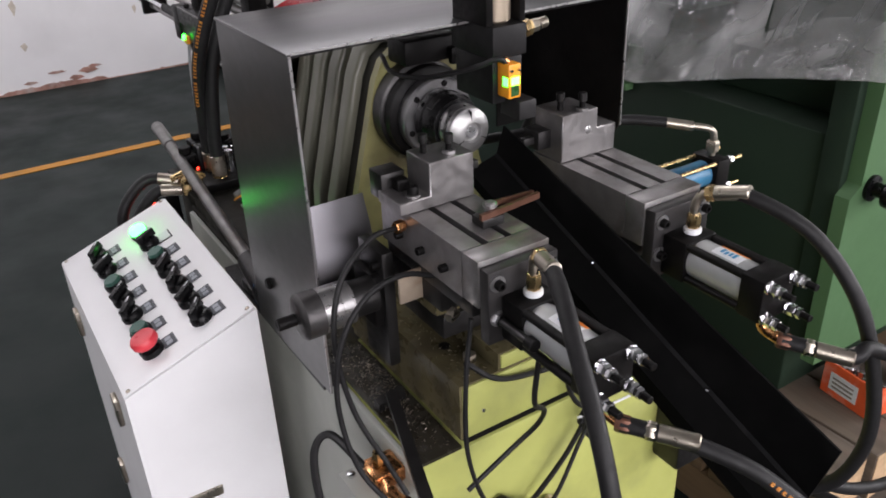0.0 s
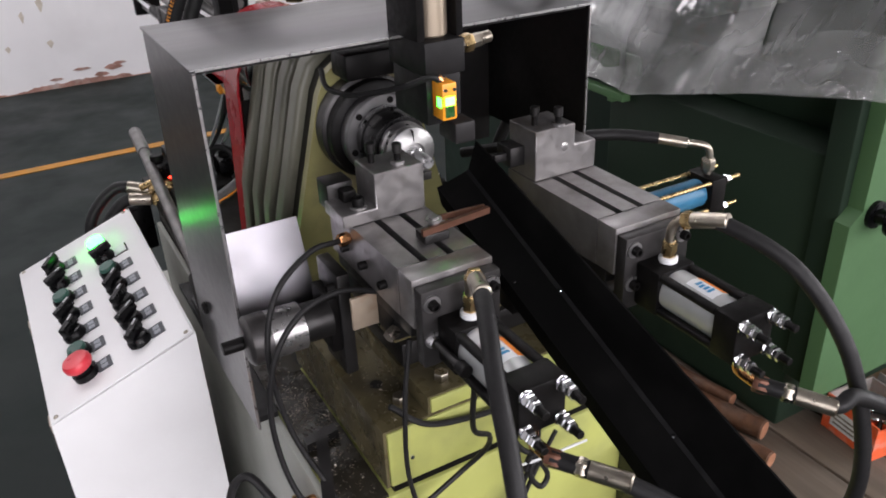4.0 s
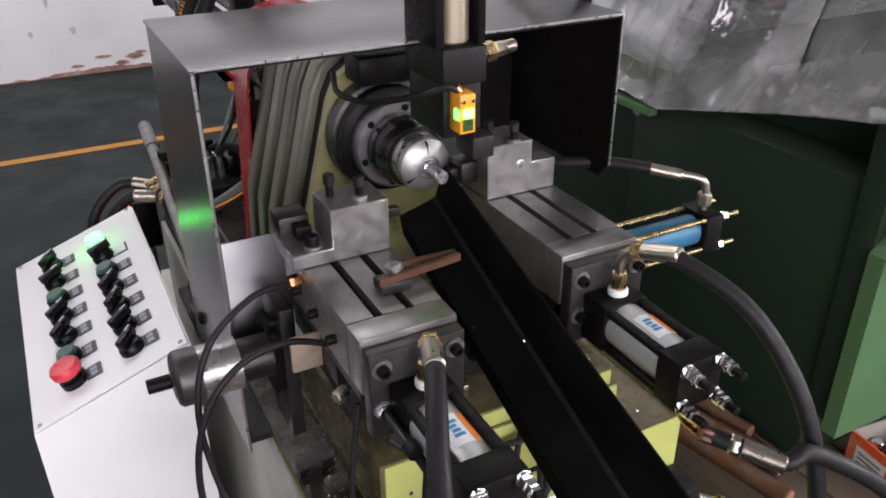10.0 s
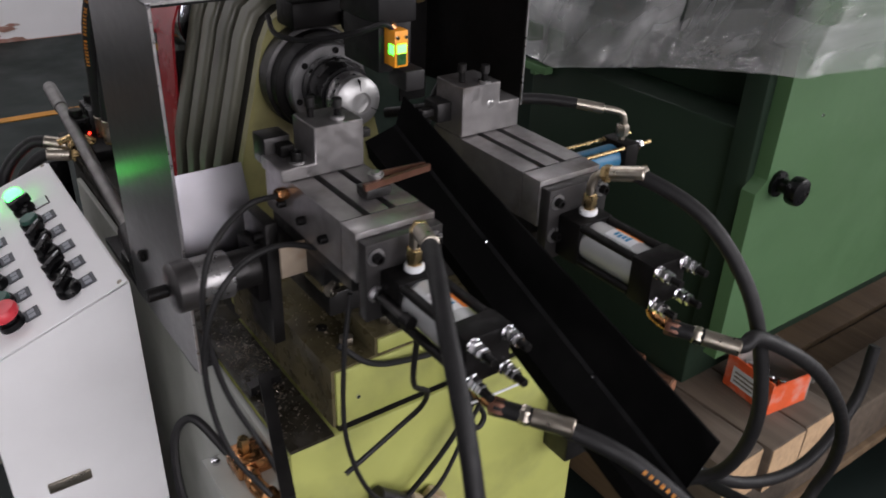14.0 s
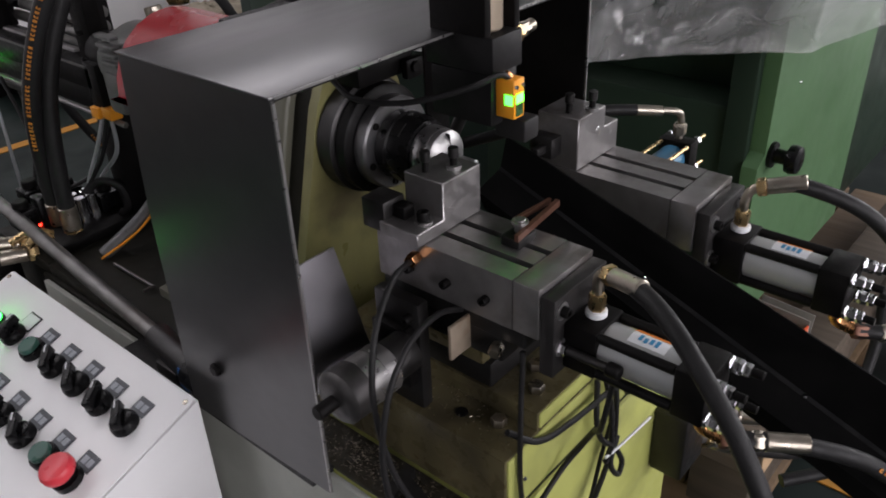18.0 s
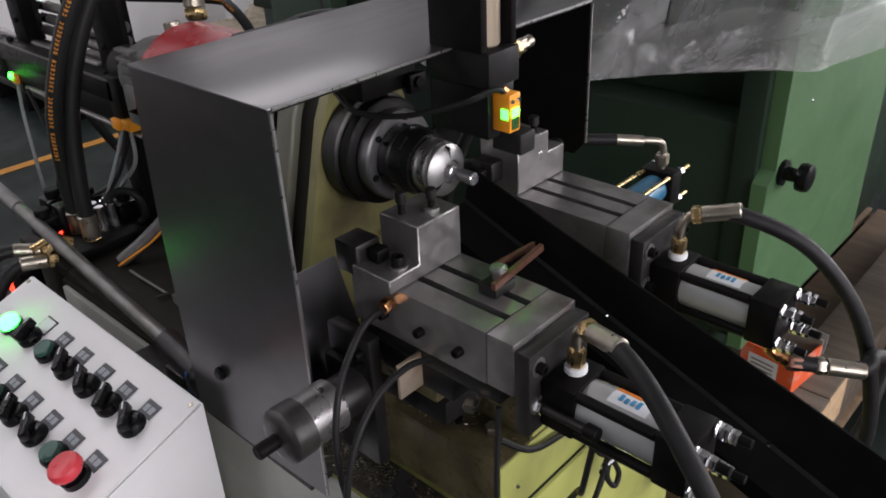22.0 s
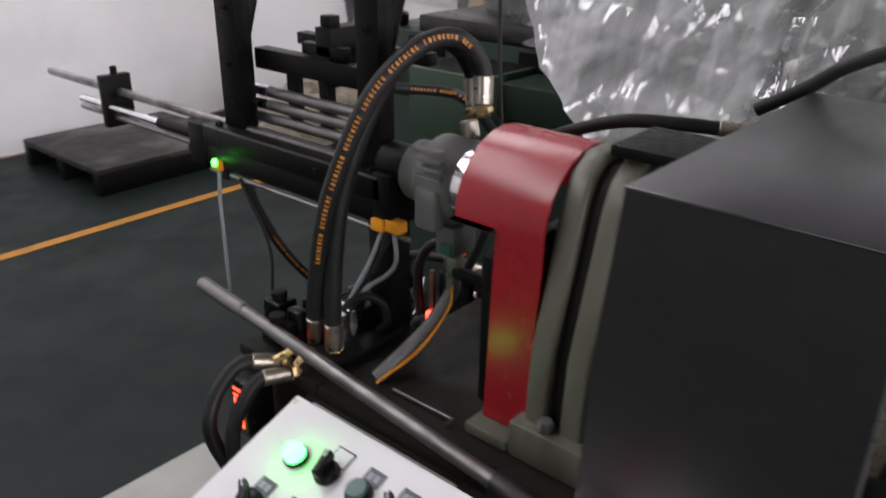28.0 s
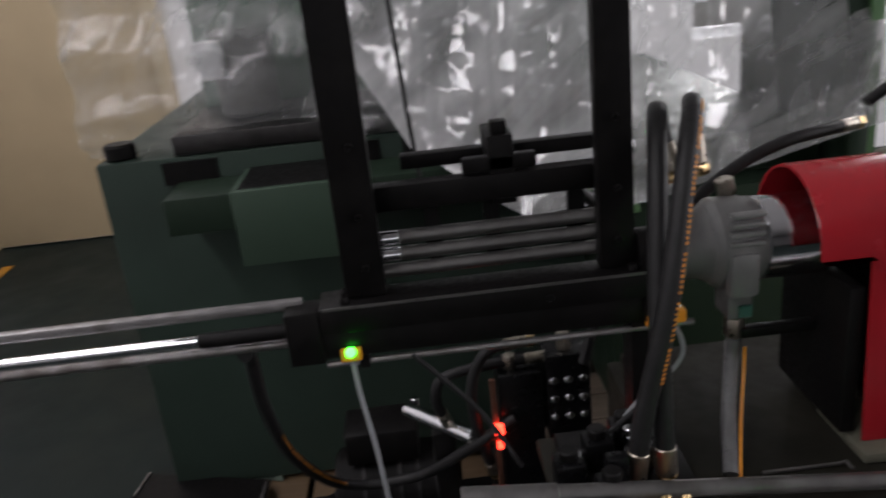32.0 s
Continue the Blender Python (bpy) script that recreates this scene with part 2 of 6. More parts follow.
    greenmid=mat("mid_machine_green", (0.038, 0.062, 0.043), 0.45, 0.0, 0.06, 6, 0.12, 120, spec=0.2),
    columnsteel=mat("stained_column_steel", (0.42, 0.35, 0.27), 0.35, 0.75, 0.15, 12, 0.05, 300, stretch=(1, 1, 0.15), dirt=(0.2, 0.15, 0.1), dscale=9, damt=0.5),
    trayoilshade=mat("oily_shaded_tray", (0.03, 0.026, 0.018), 0.25, 0.0, 0.3, 30, 0.3, 120, dirt=(0.012, 0.011, 0.009), dscale=20, damt=0.7, spec=0.4),
    hoseprint=mat("faded_orange_print", (0.62, 0.24, 0.03), 0.6, 0, 0.2, 90, 0.0),
    ring=mat("turned_grey_steel", (0.25, 0.245, 0.25), 0.38, 0.85, 0.08, 40, 0.04, 300, dirt=(0.09, 0.085, 0.085), dscale=30, damt=0.5, rvar=0.06),
    sleeve=mat("oiled_black_sleeve", (0.014, 0.0135, 0.014), 0.3, 0.3, 0.25, 40, 0.06, 300, spec=0.35),
    knobsteel=mat("browned_hand_knob", (0.11, 0.105, 0.105), 0.42, 0.75, 0.15, 60, 0.2, 500, dirt=(0.05, 0.045, 0.045), dscale=40),
    endplate=mat("blackened_end_plate", (0.045, 0.042, 0.042), 0.42, 0.6, 0.2, 40, 0.08, 260, dirt=(0.02, 0.018, 0.016), dscale=16, damt=0.6),
    armblack=mat("worn_black_block", (0.012, 0.0115, 0.012), 0.5, 0.2, 0.35, 30, 0.1, 300, dirt=(0.035, 0.033, 0.033), dscale=14, damt=0.5, spec=0.2),
    lip=mat("bare_cut_edge", (0.42, 0.41, 0.41), 0.33, 0.9, 0.1, 60, 0.05, 300),
    stain=mat("stained_plaster", (0.62, 0.56, 0.48), 0.9, 0, 0.15, 20, 0.3, 60),
    bartip=mat("turned_bar_tip", (0.66, 0.66, 0.67), 0.3, 0.9, 0.05, 40, 0.03, 400),
    boxgrey=mat("grey_card", (0.25, 0.23, 0.21), 0.8, 0, 0.1, 30, 0.1, 200),
)


def plastic_film(name, lo, hi, turn, gloss, fine=1.0, relief=0.75):
    """Milky film: clear gaps, hazy folds that run along one way, a soft gloss."""
    m = bpy.data.materials.new(name)
    m.use_nodes = True
    nt = m.node_tree
    ln = nt.links.new
    nt.nodes.remove(nt.nodes["Principled BSDF"])

    def node(kind, **ins):
        n = nt.nodes.new(kind)
        for k, v in ins.items():
            n.inputs[k].default_value = v
        return n

    def sums(op, a, c):
        n2 = nt.nodes.new("ShaderNodeMath")
        n2.operation = op
        for sock, v in zip(n2.inputs, (a, c)):
            if isinstance(v, (int, float)):
                sock.default_value = v
            else:
                ln(v, sock)
        return n2.outputs[0]

    co = nt.nodes.new("ShaderNodeTexCoord").outputs["Object"]

    def folds(turn, across, along, seed, detail, kind="FBM"):
        """Long folds: noise that is stretched along one way of the sheet."""
        r = nt.nodes.new("ShaderNodeMapping")
        r.inputs["Rotation"].default_value = (radians(turn), 0, 0)
        ln(co, r.inputs[0])
        q = nt.nodes.new("ShaderNodeMapping")
        q.inputs["Scale"].default_value, q.inputs["Location"].default_value = (1.0, along, across), (seed, seed * 1.7, 0)
        ln(r.outputs[0], q.inputs[0])
        n = node("ShaderNodeTexNoise", Scale=1.0, Detail=detail, Distortion=0.7, Roughness=0.55)
        n.noise_type = kind
        ln(q.outputs[0], n.inputs["Vector"])
        return n.outputs[0]

    a, b = folds(turn, 13 * fine, 1.6 * fine, 1, 4), folds(turn + 48, 17 * fine, 2.2 * fine, 5, 4)
    big = folds(turn - 25, 3.2, 1.7, 9, 2)
    thin = folds(turn + 15, 9 * fine, 1.3 * fine, 3, 3, "RIDGED_MULTIFRACTAL")
    blend = sums("ADD", sums("MULTIPLY", a, .34), sums("ADD", sums("MULTIPLY", b, .26), sums("MULTIPLY", big, .40)))
    hazy = node("ShaderNodeMapRange", **{"From Min": 0.40, "From Max": 0.62, "To Min": lo, "To Max": hi})
    ln(blend, hazy.inputs[0])
    crease = node("ShaderNodeMapRange", **{"From Min": 0.9, "From Max": 1.5, "To Min": 0.0, "To Max": (hi - lo) * 0.5})
    ln(thin, crease.inputs[0])
    haze = sums("MINIMUM", sums("ADD", hazy.outputs[0], crease.outputs[0]), 0.95)
    height = sums("ADD", sums("MULTIPLY", a, 1.0), sums("ADD", sums("MULTIPLY", b, .9), sums("MULTIPLY", thin, .12)))
    bp = node("ShaderNodeBump", Strength=relief, Distance=0.02)
    ln(height, bp.inputs["Height"])
    tr = node("ShaderNodeBsdfTransparent", Color=(0.93, 0.94, 0.93, 1))
    tl = node("ShaderNodeBsdfTranslucent", Color=(0.85, 0.86, 0.86, 1))
    df = node("ShaderNodeBsdfDiffuse", Color=(0.86, 0.87, 0.87, 1))
    ln(bp.outputs[0], df.inputs["Normal"])
    body = node("ShaderNodeMixShader", Fac=0.5)
    ln(df.outputs[0], body.inputs[1])
    ln(tl.outputs[0], body.inputs[2])
    mx = nt.nodes.new("ShaderNodeMixShader")
    ln(haze, mx.inputs[0])
    ln(tr.outputs[0], mx.inputs[1])
    ln(body.outputs[0], mx.inputs[2])
    gl = node("ShaderNodeBsdfGlossy", Color=(1, 1, 1, 1), Roughness=0.13)
    ln(bp.outputs[0], gl.inputs["Normal"])
    fr = node("ShaderNodeFresnel", IOR=gloss)
    top = nt.nodes.new("ShaderNodeMixShader")
    ln(fr.outputs[0], top.inputs[0])
    ln(mx.outputs[0], top.inputs[1])
    ln(gl.outputs[0], top.inputs[2])
    ln(top.outputs[0], nt.nodes["Material Output"].inputs[0])
    return m


# Haze also carries each sheet's brightness: milky north cover, dimmer south cover.
M["film"] = plastic_film("milky_film", 0.16, 0.92, 40, 1.9, 0.55, 0.5)
M["filmdim"] = plastic_film("smooth_film", 0.14, 0.42, 24, 1.4)
M["filmclear"] = plastic_film("clear_film", 0.08, 0.34, 20, 1.45)

# ---- building blocks ----


def box(bm, x0, x1, y0, y1, z0, z1, bev=0.0, m=None):
    c = bmesh.ops.create_cube(bm, size=1)
    vs = c["verts"]
    for v in vs:
        v.co = Vector(((x0 + x1) / 2 + v.co.x * (x1 - x0), (y0 + y1) / 2 + v.co.y * (y1 - y0), (z0 + z1) / 2 + v.co.z * (z1 - z0)))
    if bev:
        es = list({e for v in vs for e in v.link_edges})
        r = bmesh.ops.bevel(bm, geom=es, offset=bev, segments=2, profile=0.5, affect="EDGES")
        vs = list({v for f in r["faces"] for v in f.verts} | {v for v in vs if v.is_valid})
    if m is not None:
        bmesh.ops.transform(bm, matrix=m, verts=vs)
    return bm


def frame_to(p, q):
    p, q = Vector(p), Vector(q)
    return Matrix.Translation(p) @ (q - p).to_track_quat("Z", "Y").to_matrix().to_4x4(), (q - p).length


def lathe(bm, p, q, prof, n=28):
    """prof: (way along p-q in metres, radius)."""
    m, _ = frame_to(p, q)
    rings = []
    for a, r in prof:
        rings.append([bm.verts.new(m @ Vector((r * math.cos(2 * math.pi * i / n), r * math.sin(2 * math.pi * i / n), a))) for i in range(n)])
    for A, B2 in zip(rings, rings[1:]):
        for i in range(n):
            bm.faces.new((A[i], A[(i + 1) % n], B2[(i + 1) % n], B2[i]))
    bm.faces.new(rings[0][::-1])
    bm.faces.new(rings[-1])
    return bm


def rod(bm, p, q, r, n=20, ch=None):
    L = (Vector(q) - Vector(p)).length
    ch = min(r * 0.15, L * 0.2) if ch is None else ch
    return lathe(bm, p, q, [(0, r - ch), (ch, r), (L - ch, r), (L, r - ch)], n)


def hexnut(bm, p, q, r):
    L = (Vector(q) - Vector(p)).length
    return lathe(bm, p, q, [(0, r * 0.9), (L * 0.15, r), (L * 0.85, r), (L, r * 0.9)], 6)


def spline(pts, per=8):
    P = [Vector(p) for p in pts]
    P = [P[0] * 2 - P[1]] + P + [P[-1] * 2 - P[-2]]
    out = []
    for i in range(1, len(P) - 2):
        a, b, c, d = P[i - 1:i + 3]
        for k in range(per):
            t = k / per
            out.append(0.5 * (2 * b + (c - a) * t + (2 * a - 5 * b + 4 * c - d) * t * t + (3 * b - a - 3 * c + d) * t ** 3))
    out.append(P[-2])
    return out


def tube(bm, pts, r, n=10, per=8, smooth=True):
    P = spline(pts, per) if smooth else [Vector(p) for p in pts]
    up = None
    rings = []
    for i, p in enumerate(P):
        d = (P[min(i + 1, len(P) - 1)] - P[max(i - 1, 0)]).normalized()
        if up is None:
            up = d.orthogonal().normalized()
        up = (up - d * up.dot(d)).normalized()
        s = d.cross(up)
        rings.append([bm.verts.new(p + r * (math.cos(2 * math.pi * k / n) * up + math.sin(2 * math.pi * k / n) * s)) for k in range(n)])
    for A, B2 in zip(rings, rings[1:]):
        for i in range(n):
            bm.faces.new((A[i], A[(i + 1) % n], B2[(i + 1) % n], B2[i]))
    bm.faces.new(rings[0][::-1])
    bm.faces.new(rings[-1])
    return bm


def prism(bm, pts, axis, a, b):
    """An outline in the two other axes, drawn out along one axis from a to b."""
    def at(u, v, w):
        return {"x": (w, u, v), "y": (u, w, v), "z": (u, v, w)}[axis]
    A = [bm.verts.new(at(u, v, a)) for u, v in pts]
    B2 = [bm.verts.new(at(u, v, b)) for u, v in pts]
    k = len(pts)
    for i in range(k):
        bm.faces.new((A[i], A[(i + 1) % k], B2[(i + 1) % k], B2[i]))
    bm.faces.new(A[::-1])
    bm.faces.new(B2)
    bmesh.ops.recalc_face_normals(bm, faces=bm.faces)
    return bm


def new_bm():
    return bmesh.new()


def finish(name, bm, material, angle=40):
    me = bpy.data.meshes.new(name)
    bmesh.ops.recalc_face_normals(bm, faces=bm.faces)
    bm.to_mesh(me)
    bm.free()
    me.materials.append(M[material])
    me.shade_smooth()
    me.set_sharp_from_angle(angle=radians(angle))
    return me


def world_of(ob):
    p = Vector()
    while ob is not None:
        p += ob.location
        ob = ob.parent
    return p


def part(name, bm, material, parent, label=""):
    """One mesh under a thing; its places are given in the world."""
    bmesh.ops.translate(bm, vec=-world_of(parent), verts=bm.verts)
    ob = new(name, finish(name, bm, material))
    ob.parent = parent
    if label:
        tagged(ob, label)
    return ob


def thing(name, at, label, category, group="", kind=""):
    ob = new(name)
    ob.location = at
    ob.empty_display_size = 0.02
    return tagged(ob, label, category, group, kind)


def solid(name, bm, material, at, label, category, group="", kind=""):
    bmesh.ops.translate(bm, vec=-Vector(at), verts=bm.verts)
    ob = new(name, finish(name, bm, material))
    ob.location = at
    return tagged(ob, label, category, group, kind)


def bx(*a, **k):
    return box(new_bm(), *a, **k)


def rd(*a, **k):
    return rod(new_bm(), *a, **k)


def tb(*a, **k):
    return tube(new_bm(), *a, **k)


def lt(*a, **k):
    return lathe(new_bm(), *a, **k)


def socket_screw(parent, p, way, r=0.004, h=0.005, material="black"):
    p, way = Vector(p), Vector(way).normalized()
    bm = new_bm()
    lathe(bm, p, p + way * h, [(0, r), (h * 0.85, r), (h, r * 0.9), (h, r * 0.55), (h * 0.5, r * 0.5)], 16)
    return part("screw", bm, material, parent)


def washer(parent, p, way, r=0.006, h=0.0015):
    p, way = Vector(p), Vector(way).normalized()
    return part("washer", lt(p, p + way * h, [(0, r), (h, r), (h, r * .8)], 20), "lip", parent)

# ---- the hall ----
FL = 0.27  # the floor's level
X0, X1, Y0, Y1, CEIL = -9.0, 3.8, -4.0, 4.4, 4.2


def slab(name, pts, z0, z1, material, label, category, kind="structure"):
    return solid(name, prism(new_bm(), pts, "z", z0, z1), material, (pts[0][0], pts[0][1], z0), label, category, kind=kind)


slab("floor", [(X0 - .2, Y0 - .2), (X1 + .2, Y0 - .2), (X1 + .2, Y1 + .3), (X0 - .2, Y1 + .3)], FL - 0.1, FL, "floor", "worn dark green painted concrete floor", "floor")
# Ceiling out of view; its long opening is added for the roof lamp.
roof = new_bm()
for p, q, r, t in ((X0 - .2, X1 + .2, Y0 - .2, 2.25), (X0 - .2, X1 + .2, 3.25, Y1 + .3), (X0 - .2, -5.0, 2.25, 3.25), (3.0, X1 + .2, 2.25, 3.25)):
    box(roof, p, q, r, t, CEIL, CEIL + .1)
solid("ceiling", roof, "concrete", (0, 0, CEIL), "plain unseen ceiling with an added long light opening", "ceiling", kind="structure")
rl = thing("added_roof_opening", (-1, 2.75, CEIL), "assumed white framed roof opening for added light", "window", kind="structure")
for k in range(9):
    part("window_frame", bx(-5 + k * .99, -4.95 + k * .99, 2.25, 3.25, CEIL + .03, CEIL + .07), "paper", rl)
slab("wall_north", [(X0, Y1), (2.75, Y1), (2.75, Y1 + .2), (X0, Y1 + .2)], FL, CEIL, "wall", "white plastered wall with stained lower part", "wall")
slab("wall_corner", [(2.75, Y1), (3.72, 3.42), (3.9, 3.55), (2.9, Y1 + .2)], FL, CEIL, "wall", "white plastered wall with an extinguisher", "wall")
east = new_bm()
for p, q, r, t in ((Y0, -3.3, FL, CEIL), (-.7, 3.42, FL, CEIL), (-3.3, -.7, FL, 1.0), (-3.3, -.7, 3.1, CEIL)):
    box(east, X1, X1 + .2, p, q, r, t)
solid("wall_east", east, "wall", (X1, 0, FL), "white plastered wall with a cream door and a window", "wall", kind="structure")


def wall_with_window(name, along, at, a0, a1, w0, w1, z0, z1, out):
    """A wall along one axis with one window opening, in four pieces joined as one wall."""
    bm = new_bm()
    for p, q, r, s in ((a0, w0, FL, CEIL), (w1, a1, FL, CEIL), (w0, w1, FL, z0), (w0, w1, z1, CEIL)):
        lo, hi = sorted((at, at + out))
        if along == "x":
            box(bm, p, q, lo, hi, r, s)
        else:
            box(bm, lo, hi, p, q, r, s)
    return solid(name, bm, "concrete", (a0, at, FL) if along == "x" else (at, a0, FL), "unseen wall, greyed to dim reflections, with a wide window", "wall", kind="structure")


def window(name, along, at, w0, w1, z0, z1, out):
    w = thing(name, ((w0 + w1) / 2, at, z0) if along == "x" else (at, (w0 + w1) / 2, z0), "wide white framed factory window", "window", kind="structure")
    lo, hi = at + out * 0.3, at + out * 0.5
    lo, hi = min(lo, hi), max(lo, hi)

    def bar(p, q, r, s, nm):
        part(nm, bx(p, q, lo, hi, r, s) if along == "x" else bx(lo, hi, p, q, r, s), "paper", w)
    bar(w0, w1, z0, z0 + .05, "window_sill")
    bar(w0, w1, z1 - .05, z1, "window_frame")
    for k in range(6):
        c = w0 + (w1 - w0) * k / 5
        bar(max(w0, c - .025), min(w1, c + .025), z0 + .05, z1 - .05, "window_frame")
    return w


# South and west walls are out of view; grey dims what the hood reflects.
wall_with_window("wall_south", "x", Y0, X0, X1, -3.2, 2.4, 1.2, 3.3, -0.2)
wall_with_window("wall_west", "y", X0, Y0, Y1, -2.6, 2.6, 1.3, 3.2, -0.2)
window("window_1", "x", Y0, -3.2, 2.4, 1.2, 3.3, -0.2)
window("window_2", "y", X0, -2.6, 2.6, 1.3, 3.2, -0.2)
window("window_4", "y", X1, -3.3, -.7, 1.0, 3.1, 0.2)
solid("floor_line", bx(X0, 3.45, 3.07, 3.125, FL, FL + 0.003), "line", (0, 3.04, FL), "worn yellow floor marking line", "floor marking", kind="structure")
solid("floor_line_2", bx(1.09, 1.16, Y0, -0.2, FL, FL + 0.003), "line", (1.12, -1, FL), "worn yellow floor marking line", "floor marking", kind="structure")

# peeled plaster along the foot of the north wall
rng = random.Random(4)
foot = new_bm()
tops = []
for k in range(330):
    xx = X0 + 5.0 + k * .02
    h = .012 + .03 * noise.noise(Vector((xx * 2.1, 0, 0))) + .022 * noise.noise(Vector((xx * 9, 3, 0))) + .012 * noise.noise(Vector((xx * 31, 5, 0)))
    if xx > .9:
        h *= .35
    tops.append((xx, max(.0, h) + .004))
prism(foot, [(tops[-1][0], FL), (tops[0][0], FL)] + [(x, FL + h) for x, h in tops], "y", Y1 - .005, Y1 + .002)
for k in range(14):
    xx, zz = rng.uniform(-1.5, .6), FL + rng.uniform(.035, .10)
    w, h = rng.uniform(.03, .12), rng.uniform(.006, .02)
    prism(foot, [(xx, zz), (xx + w * .4, zz - h), (xx + w, zz - h * .3), (xx + w * .8, zz + h * .6), (xx + w * .3, zz + h)], "y", Y1 - .003, Y1 + .002)
solid("trim_peeled", foot, "brick", (0, Y1, FL), "bare reddish render where plaster has peeled", "wall damage", kind="structure")

stain = new_bm()
for k in range(9):
    xx, zz = rng.uniform(-.6, 1.2), FL + rng.uniform(.2, .5)
    w, h = rng.uniform(.015, .05), rng.uniform(.02, .07)
    prism(stain, [(xx, zz), (xx + w * .5, zz - h), (xx + w, zz - h * .2), (xx + w * .7, zz + h * .4)], "y", Y1 - .0025, Y1 + .002)
solid("trim_stain", stain, "stain", (0, Y1, FL), "yellowish stains on the white plaster", "wall damage", kind="structure")

# cream door and its frame, pipe
door = thing("door_1", (X1, 3.0, FL), "closed cream painted steel door", "door", kind="structure")
part("leaf", bx(X1 - .03, X1 - .004, 2.2, 3.28, FL + .01, FL + 2.1, .003), "cream", door)
part("door_frame", bx(X1 - .05, X1 - .002, 3.28, 3.36, FL, FL + 2.16, .003), "creamd", door)
part("door_frame", bx(X1 - .05, X1 - .002, 2.12, 2.2, FL, FL + 2.16, .003), "creamd", door)
pipe = thing("downpipe", (3.62, 3.42, FL), "dark grey pipe standing against the white wall", "pipe")
part("tube", rd((3.67, 3.37, FL), (3.65, 3.42, CEIL), 0.022), "darkpaint", pipe)
part("foot", bx(3.60, 3.72, 3.31, 3.42, FL, FL + .06, .004), "darkpaint", pipe)

# fire extinguisher on the corner wall
EX, EY, EZ = 3.50, 3.53, 1.13
ex = thing("fire_extinguisher", (EX, EY, EZ), "red fire extinguisher hung on the white wall", "fire extinguisher")
part("tank", lt((EX, EY, EZ), (EX, EY, EZ + 1), [(0, .055), (.01, .066), (.29, .066), (.33, .048), (.345, .022), (.36, .022)], 24), "extred", ex)
part("valve", bx(EX - .025, EX + .025, EY - .02, EY + .02, EZ + .36, EZ + .40, .004), "black", ex)
part("handle", bx(EX - .07, EX + .05, EY - .012, EY + .012, EZ + .405, EZ + .417, .002), "black", ex)
part("hose", tb([(EX + .02, EY - .03, EZ + .38), (EX + .05, EY - .09, EZ + .32), (EX + .05, EY - .09, EZ + .2), (EX + .03, EY - .08, EZ + .1)], .011), "rubber", ex)
part("band", lt((EX, EY, EZ + .13), (EX, EY, EZ + 1), [(0, .068), (.014, .068)], 24), "black", ex)
part("label_sheet", bx(EX - .075, EX - .06, EY - .03, EY + .02, EZ + .21, EZ + .26), "paper", ex)
part("bracket", bx(EX + .03, EX + .075, EY + .03, EY + .075, EZ + .1, EZ + .16), "black", ex)

# poles leaning on the wall
for i, (a, b) in enumerate((((3.13, 3.81, FL), (3.14, 3.95, 2.3)), ((3.16, 3.78, FL), (3.13, 3.95, 1.35)), ((3.17, 3.77, FL), (3.11, 3.98, 2.6)))):
    solid("leaning_pole", rd(a, b, 0.016), "darkpaint", a, "dark steel pole leaning against the white wall", "pole", "poles at the wall")

# cloth heap
def heap(name, cx, cy, rx, ry, h, seed, label):
    bm = new_bm()
    n, k = 120, 44
    rows = []
    for j in range(k + 1):
        f = j / k
        rows.append([])
        for i in range(n):
            a = 2 * math.pi * i / n
            r = math.cos(f * math.pi / 2) ** 0.7
            p = Vector((math.cos(a) * rx * r, math.sin(a) * ry * r, h * math.sin(f * math.pi / 2)))
            q = p * 6 + Vector((seed, seed, 0))
            w = Vector((q.x * .55 + q.z * .9, q.y * .8, q.z * .5)) + Vector((noise.noise(q * .8), noise.noise(q * .8 + Vector((9, 0, 0))), 0)) * .9
            s = noise.noise(q * .7) * 0.07 - abs(noise.noise(w * 1.3)) * 0.085 - abs(noise.noise(w * 2.9 + Vector((4, 0, 0)))) * 0.04 + abs(noise.noise(q * 6)) * 0.012 + .03
            d = Vector((math.cos(a), math.sin(a), 0.8)).normalized()
            p += d * s * (0.25 if j == 0 else 1)
            rows[-1].append(bm.verts.new((cx + p.x, cy + p.y, max(FL, FL + p.z))))
    for A, B2 in zip(rows, rows[1:]):
        for i in range(n):
            bm.faces.new((A[i], A[(i + 1) % n], B2[(i + 1) % n], B2[i]))
    bm.faces.new(rows[-1])
    bm.faces.new(rows[0][::-1])
    return solid(name, bm, "sack", (cx, cy, FL), label, "tarpaulin", "tarpaulins on the floor")


heap("tarpaulin", 2.95, 3.62, 0.64, 0.34, 0.36, 3, "rumpled pale brown tarpaulin thrown down on the floor")
heap("tarpaulin", 2.38, 3.58, 0.42, 0.27, 0.25, 9, "smaller rumpled pale brown tarpaulin folded on the floor")

# black steel pallet by the wall
sp = thing("steel_pallet", (1.5, 3.85, FL), "black steel pallet with a dusty top", "pallet")
part("deck", bx(1.14, 1.95, 3.45, 4.22, FL + .1, FL + .13, .004), "dusty", sp)
for yy in (3.45, 3.8, 4.16):
    part("runner", bx(1.14, 1.95, yy, yy + .06, FL, FL + .1, .004), "black", sp)

